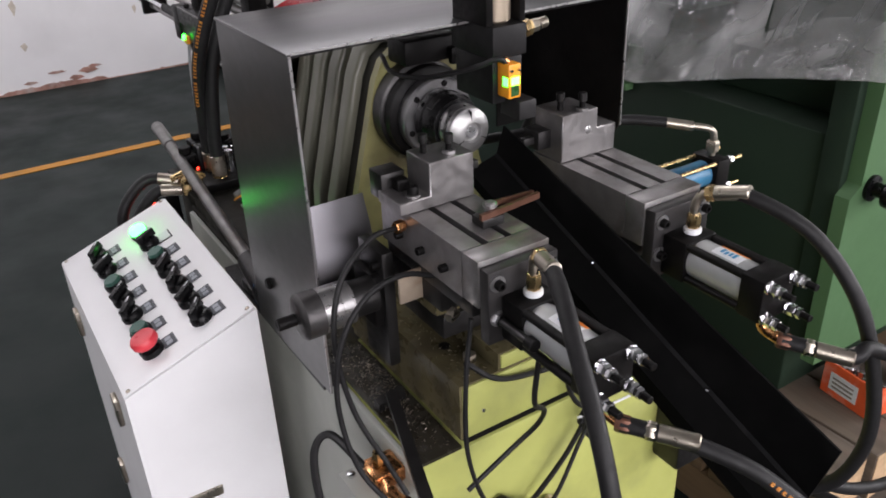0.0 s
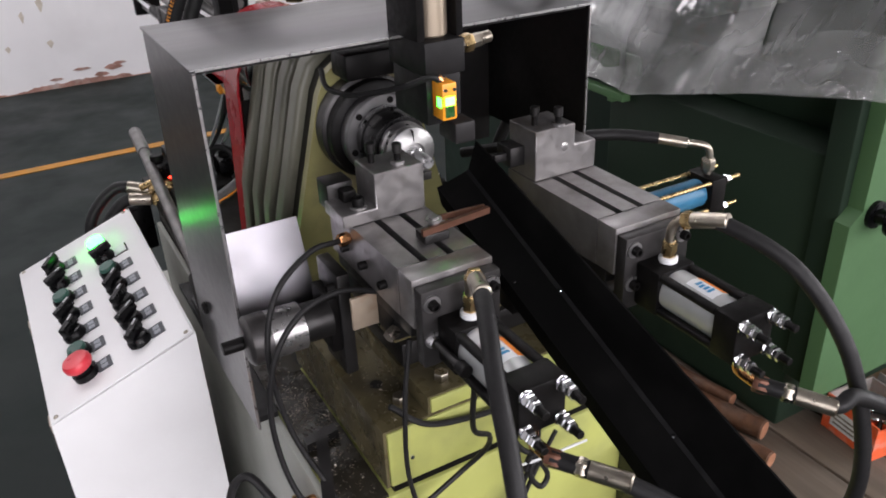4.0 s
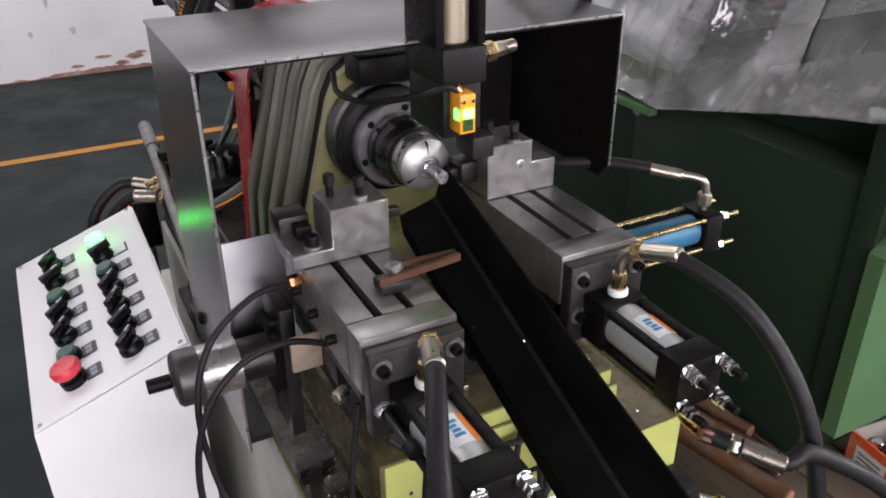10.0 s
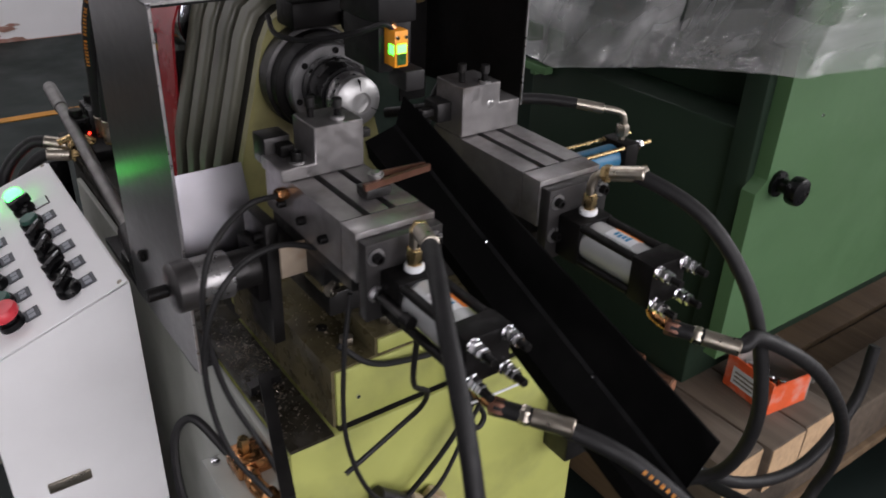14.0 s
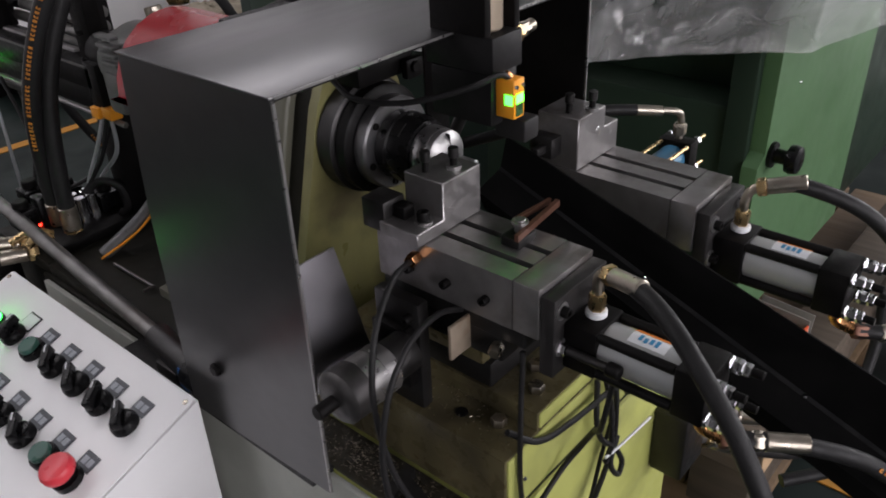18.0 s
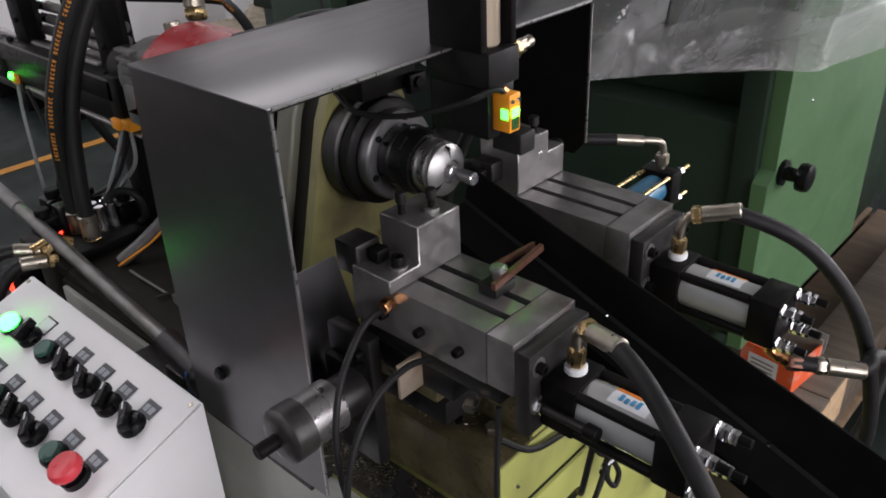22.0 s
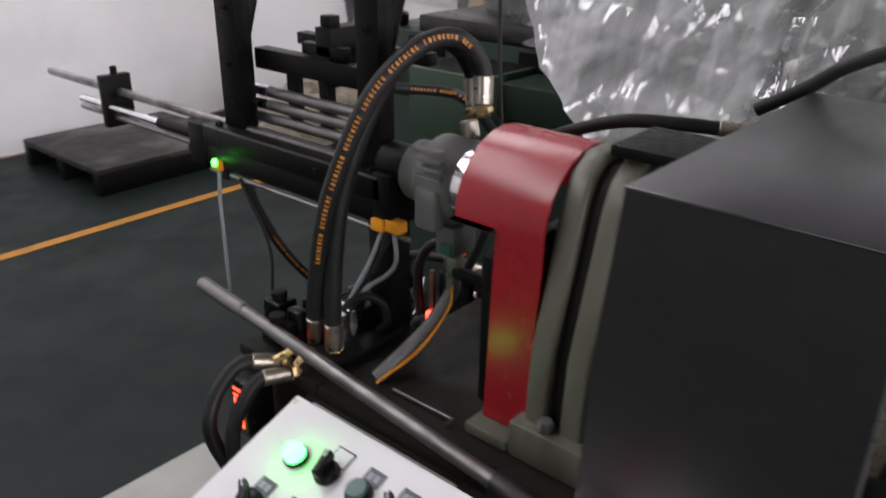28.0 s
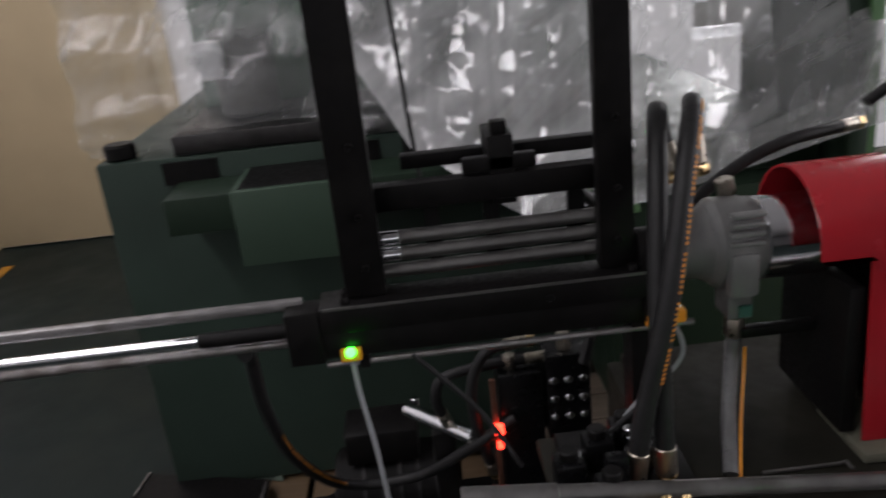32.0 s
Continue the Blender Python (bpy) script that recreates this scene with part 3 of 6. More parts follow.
# ---- hood ----
hood = thing("machine_hood", (0.2, 0.1, 1.03), "folded grey sheet steel hood over the spindle", "machine guard")
part("top_sheet", bx(-0.002, 0.403, -0.001, 0.192, 1.397, 1.4, .0012), "hood", hood, "smooth grey sheet top with bent edges")
part("side_sheet", prism(new_bm(), [(0, 1.028), (0, 1.397), (.192, 1.397), (.205, 1.25), (.21, 1.02)], "x", 0, .003), "hood", hood)
part("side_sheet", prism(new_bm(), [(0.0, 1.245), (0, 1.397), (.192, 1.397), (.192, 1.23), (.012, 1.23)], "x", .4, .403), "black", hood, "black side sheet")
# Cut edges get a paler metal for the light that they catch.
part("edge_lip", bx(.4008, .4026, -.0022, -.0003, 1.246, 1.395), "lip", hood, "bare cut edge of the sheet, paler for caught light")
part("edge_lip", bx(-0.0005, 0.0018, -0.0025, -0.0003, 1.03, 1.3965), "lip", hood, "bare cut edge of the sheet, paler for caught light")
part("edge_lip", bx(0.0022, 0.4, -0.0022, -0.0013, 1.3976, 1.3996), "lip", hood, "bare cut edge of the sheet, paler for caught light")
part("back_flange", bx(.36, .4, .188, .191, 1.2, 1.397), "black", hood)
part("top_lining", bx(.004, .399, .002, .19, 1.3945, 1.3968), "black", hood, "black underside")
part("lower_sheet", prism(new_bm(), [(.02, 1.12), (.06, 1.222), (.063, 1.221), (.023, 1.119)], "x", .004, .088), "bright", hood, "bright bare steel sheet below the opening")
part("screw", lt((-.001, .147, 1.098), (-.006, .147, 1.098), [(0, .007), (.003, .007), (.005, .005)], 16), "black", hood)

# ---- machine base ----
base = thing("lathe_base", (0.25, 0.3, FL), "yellow-green painted cast base of a small lathe", "machine base")
part("body", bx(0.032, 0.418, -0.138, 0.1, FL + .02, 1.012, .003), "yellow", base)
part("rear_cabinet", bx(0.0325, 0.4175, 0.1005, 0.6195, FL + .02, 1.0115, .003), "oliveoil", base, "dark olive rear half of the base")
part("plinth", bx(0.05, 0.40, -0.12, 0.6, FL, FL + .02), "black", base)
part("gap_strip", bx(0.086, 0.321, -0.134, 0.1, 1.012, 1.022), "black", base)
part("bed_block", bx(0.082, 0.325, -0.138, 0.12, 1.022, 1.086, .0025), "yellow", base)
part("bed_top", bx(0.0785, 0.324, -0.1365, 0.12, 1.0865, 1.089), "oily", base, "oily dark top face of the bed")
# Bed and pad sides: oil and the shade on them, in one colour.
part("bed_side", bx(0.0785, 0.0818, -0.136, 0.1, 1.022, 1.086), "oily", base, "oily side face of the bed, darkened for shade")
part("pad", bx(0.128, 0.316, -0.1375, 0.1, 1.0895, 1.106, .002), "yellow", base)
part("pad_side", bx(0.1252, 0.1278, -0.136, 0.1, 1.0892, 1.1064), "oily", base, "oily side face of the pad, darkened for shade")
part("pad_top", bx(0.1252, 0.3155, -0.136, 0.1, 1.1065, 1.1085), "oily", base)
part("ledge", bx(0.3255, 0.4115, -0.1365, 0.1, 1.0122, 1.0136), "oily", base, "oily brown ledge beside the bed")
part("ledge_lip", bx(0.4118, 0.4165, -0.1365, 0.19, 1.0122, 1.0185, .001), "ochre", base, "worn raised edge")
for px, py in ((.345, -.085), (.38, -.11), (.36, -.05)):
    part("drop", lt((px, py, 1.0136), (px, py, 2), [(0, .0022), (.0008, .0018), (.0012, .001)], 10), "chrome", base)
# Tray colour holds both its oil and the shade beside the bed.
part("drip_tray", bx(0.0322, 0.0784, -0.1375, 0.2, 1.0125, 1.016), "trayoilshade", base, "oily tray, darkened for shade, littered with bright chips")
part("side_cover", bx(0.024, 0.0315, -0.136, 0.6, FL + .05, 1.010, .002), "pale", base, "pale grey side cover")
part("edge_trim", bx(0.004, 0.03, 0.03, 0.36, 1.0125, 1.02), "rubber", base)
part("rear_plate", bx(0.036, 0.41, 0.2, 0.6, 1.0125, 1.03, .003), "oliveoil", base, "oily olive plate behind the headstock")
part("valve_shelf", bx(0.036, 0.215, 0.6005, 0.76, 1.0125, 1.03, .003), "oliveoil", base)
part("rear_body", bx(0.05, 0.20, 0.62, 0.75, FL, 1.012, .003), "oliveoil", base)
for i, (px, py, pz) in enumerate(((.112, -.105, 1.089), (.15, -.118, 1.1085), (.175, -.1, 1.1085), (.295, -.118, 1.1085))):
    part("bolt", hexnut(new_bm(), (px, py, pz), (px, py, pz + .008), .0075), "zinc", base)
part("bolt_hole", lt((.104, -.07, 1.089), (.104, -.07, 1.0905), [(0, .006), (.0012, .006), (.0015, .004)], 16), "black", base)
part("rivet", lt((.105, -.138, 1.05), (.105, -.140, 1.05), [(0, .0025), (.0015, .002)], 10), "chrome", base)
# metal chips
chips = new_bm()
rng = random.Random(8)
for i in range(800):
    if i < 600:
        cx, cy, cz = rng.gauss(.054, .012), rng.gauss(-.005, .045), 1.016
        if not (.036 < cx < .077 and -.13 < cy < .12):
            continue
        cz += max(0, .012 * (1 - abs(cx - .05) / .02)) * rng.random()
    else:
        cx, cy, cz = rng.uniform(.085, .127), rng.uniform(-.13, .0), 1.0892
        if i % 2:
            cx, cy, cz = rng.uniform(.036, .077), rng.uniform(-.13, .05), 1.0162
    a, s = rng.uniform(0, 6.3), rng.uniform(.0004, .0004 + .0013 * rng.random())
    v = [Vector((math.cos(a) * s * 1.6, math.sin(a) * s * 1.6, 0)), Vector((-math.sin(a) * s * .5, math.cos(a) * s * .5, rng.uniform(.0002, .0012))), Vector((-math.cos(a) * s * 1.4, -math.sin(a) * s * 1.4, rng.uniform(0, .0018)))]
    q = [chips.verts.new(Vector((cx, cy, cz + .0003)) + w) for w in v]
    q2 = [chips.verts.new(Vector((cx, cy, cz + .0008)) + w) for w in v]
    chips.faces.new(q)
    chips.faces.new(q2)
    for k in range(3):
        chips.faces.new((q[k], q[(k + 1) % 3], q2[(k + 1) % 3], q2[k]))
solid("metal_chips", chips, "chip", (.05, 0, 1.016), "bright curled metal chips on the oily tray", "metal chips", kind="stuff")
# stop bracket lying on the tray
ab = thing("angle_bracket", (.04, -.08, 1.016), "dark steel angle bar lying across the tray", "steel bar")
part("arm", prism(new_bm(), [(.0345, -.034), (.07, -.028), (.07, -.04), (.0345, -.046)], "z", 1.017, 1.027), "darksteel", ab)
part("leg", prism(new_bm(), [(.046, -.04), (.058, -.04), (.006, -.205), (-.006, -.203)], "z", 1.0275, 1.036), "darksteel", ab)
# copper valve block hung on the side
vb = thing("pipe_fitting_block", (0.0, -.12, .975), "copper coloured fitting block with black wires", "pipe fitting")
part("block", bx(-.012, .0235, -.118, -.085, .985, 1.004, .003), "copper", vb)
part("elbow", tb([(.0, -.118, .994), (-.002, -.135, .992), (.004, -.15, .986)], .008, 12), "copper", vb)
part("nut", hexnut(new_bm(), (.002, -.146, .988), (.008, -.162, .982), .0115), "copper", vb)
part("fitting", hexnut(new_bm(), (.002, -.1, 1.0045), (.002, -.1, 1.02), .006), "brass", vb)
part("bracket", bx(-.03, .0235, -.16, -.07, .975, .9845), "pale", vb)
part("wire", tb([(-.01, -.09, 1.0), (-.03, -.06, 1.03), (-.05, -.06, 1.01), (-.055, -.09, .95), (-.03, -.13, .9)], .0042, 8), "rubber", vb)
part("wire", tb([(.006, -.16, .983), (.02, -.175, .97), (.05, -.18, .94), (.08, -.17, .90)], .004, 8), "rubber", vb)
for yy in (-.15, -.08):
    part("screw", lt((-.02, yy, .9845), (-.02, yy, .989), [(0, .0045), (.003, .0045), (.004, .003)], 12), "chrome", vb)

# ---- headstock ----
hs = thing("headstock", (0.21, 0.25, 1.03), "olive cast headstock with vertical ribs", "headstock")


def arch(y0, y1, grow, zb=1.065):
    """A trapezoid casting slice with a rounded top."""
    pts = [(.112 - grow, zb), (.118 - grow, 1.16), (.158 - grow, 1.312), (.168 - grow * .8, 1.332 + grow * .6), (.185, 1.345 + grow), (.235, 1.345 + grow), (.252 + grow * .8, 1.332 + grow * .6), (.262 + grow, 1.312), (.30 + grow, 1.16), (.306 + grow, zb)]
    return prism(new_bm(), pts, "y", y0, y1)


# Darker colour between the ribs holds the grooves' shade as well as grime.
part("casting", arch(.152, .335, 0), "oliveoil", hs, "grimy recesses of the casting, darkened as shade")
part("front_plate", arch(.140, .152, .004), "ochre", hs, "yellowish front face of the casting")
for i in range(4):
    yy = .176 + i * .044
    bm = arch(yy, yy + .027, .012)
    es = [e for e in bm.edges if abs(e.verts[0].co.y - e.verts[1].co.y) < 1e-6]
    bmesh.ops.bevel(bm, geom=es, offset=.006, segments=3, profile=.6, affect="EDGES")
    part("rib", bm, "olive", hs)
part("foot", bx(.085, .335, .15, .345, 1.03, 1.075, .005), "olive", hs)
part("foot", bx(.085, .2, .3455, .405, 1.0305, 1.045, .004), "olive", hs)
part("bolt", hexnut(new_bm(), (.098, .305, 1.075), (.098, .305, 1.087), .009), "grey", hs)
part("top_block", bx(.17, .26, .18, .30, 1.36, 1.372, .002), "black", hs)
# Black boxes added for dark cables and the hood's shade above the flange.
part("cable_shade_block", bx(.172, .246, .098, .1395, 1.334, 1.362, .004), "black", hs, "black box over the front face, for cables and shade")
part("cable_shade_lug", bx(.226, .25, .088, .0975, 1.33, 1.35, .003), "black", hs)
part("cable_shade_cap", rd((.236, .0875, 1.342), (.236, .084, 1.342), .0055), "black", hs)
AX, AZ = 0.205, 1.275


def turn(name, y0, prof, material, label=""):
    return part(name, lt((AX, y0, AZ), (AX, y0 - 1, AZ), prof, 48), material, hs, label)


turn("flange", .140, [(0, .056), (.002, .058), (.020, .058), (.022, .055)], "darksteel", "dark oiled outer flange")
turn("flange", .1175, [(0, .052), (.002, .0545), (.013, .0545), (.015, .052)], "black")
turn("face_ring", .102, [(0, .0435), (.002, .0455), (.014, .0455), (.016, .0435)], "ring", "worn grey face ring")
for k in range(6):
    a = 2 * math.pi * (k + .3) / 6
    c = Vector((AX + .0385 * math.cos(a), .086, AZ + .0385 * math.sin(a)))
    socket_screw(hs, c, (0, -1, 0), .0034, .0022)
turn("nose", .0855, [(0, .033), (.002, .034), (.012, .034), (.0135, .0325), (.028, .0325), (.034, .030), (.037, .030)], "sleeve", "black chuck sleeve")
for k in range(4):
    m = Matrix.Translation((AX, 0, AZ)) @ Matrix.Rotation(math.pi * k / 2 + .9, 4, "Y")
    part("spanner_flat", bx(.0318, .0335, .060, .071, -.007, .007, m=m), "darksteel", hs)
turn("nose_cap", .048, [(0, .0255), (.002, .0268), (.012, .0268), (.015, .0258)], "lip", "bright closing nut")
turn("collet", .0325, [(0, .0255), (.003, .0262), (.007, .0255), (.0125, .0185), (.0135, .0115), (.009, .0105)], "colletface", "bright conical collet face")
for k in range(3):
    m = Matrix.Translation((AX, 0, AZ)) @ Matrix.Rotation(2 * math.pi * k / 3 + .5, 4, "Y")
    part("slit", bx(.0118, .0245, .0192, .0285, -.0004, .0004, m=m), "black", hs)
# red belt guard
guard = thing("belt_guard", (.2, .38, 1.04), "glossy red sheet metal belt guard", "machine guard")


def guard_strip(y0, y1, zb):
    outer, inner = [], []
    for k in range(13):
        a = math.pi * (1 - k / 12)
        outer.append((AX + .085 * math.cos(a), 1.272 + .085 * math.sin(a)))
        inner.append((AX + .082 * math.cos(a), 1.272 + .082 * math.sin(a)))
    o = [(AX - .096, zb)] + outer + [(AX + .096, zb)]
    i2 = [(AX - .093, zb)] + inner + [(AX + .093, zb)]
    return prism(new_bm(), o + i2[::-1], "y", y0, y1)


part("cover", guard_strip(.337, .396, 1.046), "redp", guard)
part("hood_strip", guard_strip(.396, .452, 1.272), "redp", guard)
# Added black block gives the guard's open rear its dark inside.
part("interior_block", bx(AX - .082, AX + .08, .398, .416, 1.05, 1.235, .003), "black", guard, "black block for the dark interior of the guard")
part("back_plate", bx(AX - .08, AX + .08, .342, .345, 1.05, 1.26), "black", guard)
# pulley shaft and rotary cylinder
rot = thing("rotary_cylinder", (AX, .5, AZ), "grey finned rotary hydraulic cylinder", "hydraulic cylinder")


def rturn(name, y0, prof, material, label=""):
    return part(name, lt((AX, y0, AZ), (AX, y0 + 1, AZ), prof, 40), material, rot, label)


rturn("steel_ring", .415, [(0, .046), (.002, .049), (.075, .049), (.077, .047)], "chrome", "polished steel ring")
rturn("body", .4925, [(0, .047), (.004, .050), (.012, .050), (.016, .053), (.05, .053), (.058, .046)], "grey", "grey cast housing")
rturn("collar", .551, [(0, .045), (.01, .04), (.03, .038)], "grey")
rturn("end_pipe", .5815, [(0, .028), (.05, .028)], "black")
for k in range(4):
    part("fin", bx(AX - .0565, AX - .044, .500, .538, 1.288 + k * .011, 1.293 + k * .011, .0015), "grey", rot)
part("boss", bx(AX - .058, AX - .036, .504, .54, 1.225, 1.28, .008), "grey", rot)
part("drain_block", bx(AX - .028, AX + .016, .50, .53, 1.185, 1.224, .004), "grey", rot)
part("drain_nut", hexnut(new_bm(), (AX - .01, .515, 1.18), (AX - .01, .515, 1.155), .012), "zinc", rot)
part("level_lamp", bx(AX - .032, AX - .028, .503, .518, 1.19, 1.204), "greenbtn", rot)
part("arm", bx(AX - .02, AX - .006, .42, .51, 1.155, 1.168, .002), "black", rot)
part("port", rd((AX + .02, .515, 1.325), (AX + .02, .52, 1.345), .011), "zinc", rot)
part("drain_hose", tb([(AX - .010, .515, 1.1545), (AX - .012, .518, 1.125), (AX - .05, .535, 1.075), (AX - .11, .555, 1.033)], .0092, 12), "clearhose", rot, "ribbed clear drain hose")
part("drain_stripe", tb([(AX - .022, .506, 1.145), (AX - .026, .508, 1.115), (AX - .062, .525, 1.065), (AX - .118, .547, 1.033)], .0018, 6), "orange", rot)


def lettering(parent, pts, r, a, b, toward, material="hoseprint", per=10):
    """Small raised print marks in a row along a hose, like the bars of unreadable print."""
    P = spline(pts, per)
    L = [0]
    for p, q in zip(P, P[1:]):
        L.append(L[-1] + (q - p).length)
    bm = new_bm()
    s, tot, k = a * L[-1], L[-1], 0
    while s < b * tot:
        i = max(j for j in range(len(L) - 1) if L[j] <= s)
        f = (s - L[i]) / max(1e-6, L[i + 1] - L[i])
        p = P[i].lerp(P[i + 1], f)
        d = (P[i + 1] - P[i]).normalized()
        n = (Vector(toward) - p)
        n = (n - d * n.dot(d)).normalized()
        m = Matrix((( *(d), 0), (*(n.cross(d)), 0), (*n, 0), (0, 0, 0, 1))).transposed()
        m.translation = p + n * (r + .0002)
        k += 1
        if k % 9:
            w, h = .0038, r * .46
            box(bm, -w / 2, -w / 2 + .0012, -h / 2, h / 2, -.0004, .0004, m=m)
            box(bm, -w / 2, w / 2 - .001, -h / 2, -h / 2 + .0012, -.0004, .0004, m=m)
            if k % 2:
                box(bm, -w / 2, w / 2 - .001, h / 2 - .0012, h / 2, -.0004, .0004, m=m)
            else:
                box(bm, w / 2 - .002, w / 2 - .0008, -h / 2, h / 2, -.0004, .0004, m=m)
        s += .0056
    return part("print", bm, material, parent, "orange print along the hose")


def hose_thing(name, pts, r, label, marks=None, ends=True, toward=(-.5, 0, 1.6), group="hydraulic hoses"):
    h = thing(name, pts[0], label, "hydraulic hose", group)
    part("rubber", tb(pts, r, 14), "rubber", h)
    if ends:
        P = spline(pts, 8)
        for a, b in ((0, 5), (-1, -6)):
            d = (P[b] - P[a]).normalized()
            part("ferrule", rd(P[a] - d * .002, P[a] + d * .034, r * 1.1), "zinc", h)
            part("nut", hexnut(new_bm(), P[a] - d * .016, P[a] - d * .003, r * 1.2), "brass", h)
    if marks:
        lettering(h, pts, r, marks[0], marks[1], toward)
    return h


HA = [(.093, .665, 1.05), (.090, .655, 1.13), (.094, .628, 1.25), (.135, .597, 1.37), (.19, .57, 1.428), (.24, .552, 1.435), (.272, .54, 1.40), (.27, .535, 1.355)]
HB = [(.094, .63, 1.05), (.098, .632, 1.13), (.118, .63, 1.25), (.165, .615, 1.365), (.215, .60, 1.42), (.262, .585, 1.425), (.292, .572, 1.39), (.288, .56, 1.345)]
hose_thing("hydraulic_hose", HA, .0115, "thick black hydraulic hose with orange print", (.22, .86))
hose_thing("hydraulic_hose", HB, .0115, "thick black hydraulic hose without print")
# hydraulic valve stack behind the panel
vs = thing("valve_stack", (.12, .68, 1.03), "black solenoid valve stack with fittings", "hydraulic valve")
part("manifold", bx(.06, .2, .6, .74, 1.03, 1.046, .003), "black", vs)
for i, (cx, cy) in enumerate(((.06, .70), (.13, .70), (.165, .66), (.095, .74))):
    part("solenoid", bx(cx - .017, cx + .017, cy - .017, cy + .017, 1.046, 1.074 + .008 * (i % 2), .004), "knob", vs)
    part("cap", rd((cx, cy, 1.074 + .008 * (i % 2)), (cx, cy, 1.086 + .008 * (i % 2)), .011), "black", vs)
for i in range(6):
    cx, cy = .1 + .018 * (i % 3), .64 + .02 * (i // 3)
    part("valve_fitting", rd((cx, cy, 1.046), (cx, cy, 1.085), .0075), "chrome", vs)
part("status_lamp", bx(.0705, .0735, .682, .694, 1.04, 1.05), "ledred", vs, "lit red indicator lamp")
part("lamp_housing", bx(.074, .092, .676, .702, 1.03, 1.088, .004), "knob", vs)
for p0, p1, p2, p3 in (((.032, .67, 1.04), (-.02, .69, 1.045), (-.07, .68, .99), (-.05, .66, .9)), ((.03, .648, 1.032), (-.015, .66, 1.03), (-.06, .65, .97), (-.04, .63, .88))):
    hose_thing("hydraulic_hose", [p0, p1, p2, p3], .0095, "short looped black hydraulic hose at the valves")
hose_thing("hydraulic_hose", [(.138, .646, 1.05), (.135, .65, 1.078), (.15, .634, 1.10), (.168, .615, 1.09), (.172, .612, 1.06), (.165, .62, 1.047)], .006, "small looped black hose on the manifold", ends=False)
for k, (p, q, r) in enumerate((((.07, .645, 1.047), (.02, .66, 1.05), .007), ((.06, .625, 1.05), (.03, .63, 1.05), .007))):
    part("elbow", tb([p, ((p[0] + q[0]) / 2, p[1], p[2] + .014), q], r * .8, 10), "brass", vs)
for k in range(3):
    hose_thing("air_line", [(.18 - .01 * k, .6 + .3 * (k == 2), 1.2), (.15, .63 + .2 * (k == 2), 1.12), (.12, .67 + .06 * k, 1.06)], .003, "thin grey air line", ends=False, group="air lines")

# digital pressure switch beside the looped hoses
sw = thing("pressure_switch", (.01, .705, .7305), "black digital pressure switch with a lit red display", "pressure switch")
part("stem", rd((.012, .705, .7305), (.012, .705, .925), .008), "zinc", sw)
part("housing", bx(-.008, .032, .684, .726, .925, 1.012, .004), "knob", sw)
part("window", bx(-.0092, -.0082, .690, .720, .938, 1.004), "greenface", sw, "dark glossy display window")
for k in range(4):
    zz = .944 + k * .0155
    for y0, y1, a, b in ((.697, .714, 0, .002), (.697, .714, .0095, .0115), (.697, .6995, .0022, .0093), (.7115, .714, .0022, .0093))[:4 - k % 2]:
        part("display_bar", bx(-.0102, -.0094, y0, y1, zz + a, zz + b), "ledred", sw)

# long lever bar
lev = thing("lever_bar", (.03, .3, 1.03), "long bare steel lever bar leaning back", "lever")
part("rod", rd((.026, .305, 1.045), (.055, .83, 1.075), .0095), "barsteel", lev)
part("grip", rd((.051, .76, 1.071), (.056, .865, 1.077), .0112), "barsteel", lev)
part("socket", rd((.020, .235, 1.04), (.027, .315, 1.046), .016), "darksteel", lev)
part("cap", rd((.018, .205, 1.038), (.020, .237, 1.04), .019), "knob", lev)
part("bracket", bx(.005, .05, .25, .29, 1.021, 1.035, .003), "darksteel", lev)
solid("blue_rag", bx(.004, .05, .222, .246, 1.0205, 1.05, .006), "bluec", (.03, .23, 1.02), "bright blue plastic cap beside the hood", "cap")
solid("allen_key", tb([(.09, .52, 1.034), (.09, .43, 1.034), (.09, .424, 1.036), (.075, .424, 1.036)], .0022, 8, smooth=False), "barsteel", (.09, .47, 1.032), "bent steel hex key on the oily plate", "hex key")

# ---- control panel ----
panel = thing("control_panel", (-0.1, 0.37, FL), "white sloped steel operator console with switches", "control panel")
SLO = Vector((.169, 0, .062)).normalized()
NRM = Vector((-.062, 0, .169)).normalized()
part("body", prism(new_bm(), [(-0.186, FL + .08), (-0.186, 0.993), (-0.015, 1.055), (-0.015, FL + .08)], "y", 0.172, 0.572), "white", panel)
part("plinth", bx(-.17, -.03, .19, .555, FL, FL + .08), "black", panel)


def on_panel(s, y, h=0.0):
    """A point of the sloped face: s metres up the slope from its low edge."""
    p = Vector((-.186, y, .993)) + SLO * s + NRM * h
    return p


def tilt_box(s0, s1, y0, y1, h0, h1, bev=0.0):
    m = Matrix((( *SLO, 0), (0, 1, 0, 0), (*NRM, 0), (0, 0, 0, 1))).transposed()
    m.translation = Vector((-.186, 0, .993))
    return bx(s0, s1, y0, y1, h0, h1, bev, m=m)


part("face_plate", tilt_box(.002, .18, .1735, .5705, .0004, .0022, .0008), "white", panel)
for sy in (.18, .565):
    for ss in (.008, .173):
        part("face_screw", lt(on_panel(ss, sy, .002), on_panel(ss, sy, .0035), [(0, .0032), (.0012, .0025)], 12), "zinc", panel)
for yy in (.25, .5):
    part("hinge", bx(-.193, -.186, yy, yy + .025, .9, .94, .002), "zinc", panel)
    part("hinge", bx(-.193, -.186, yy, yy + .025, .6, .64, .002), "zinc", panel)
part("latch", bx(-.15, -.1, .168, .172, .8, .815, .002), "zinc", panel)


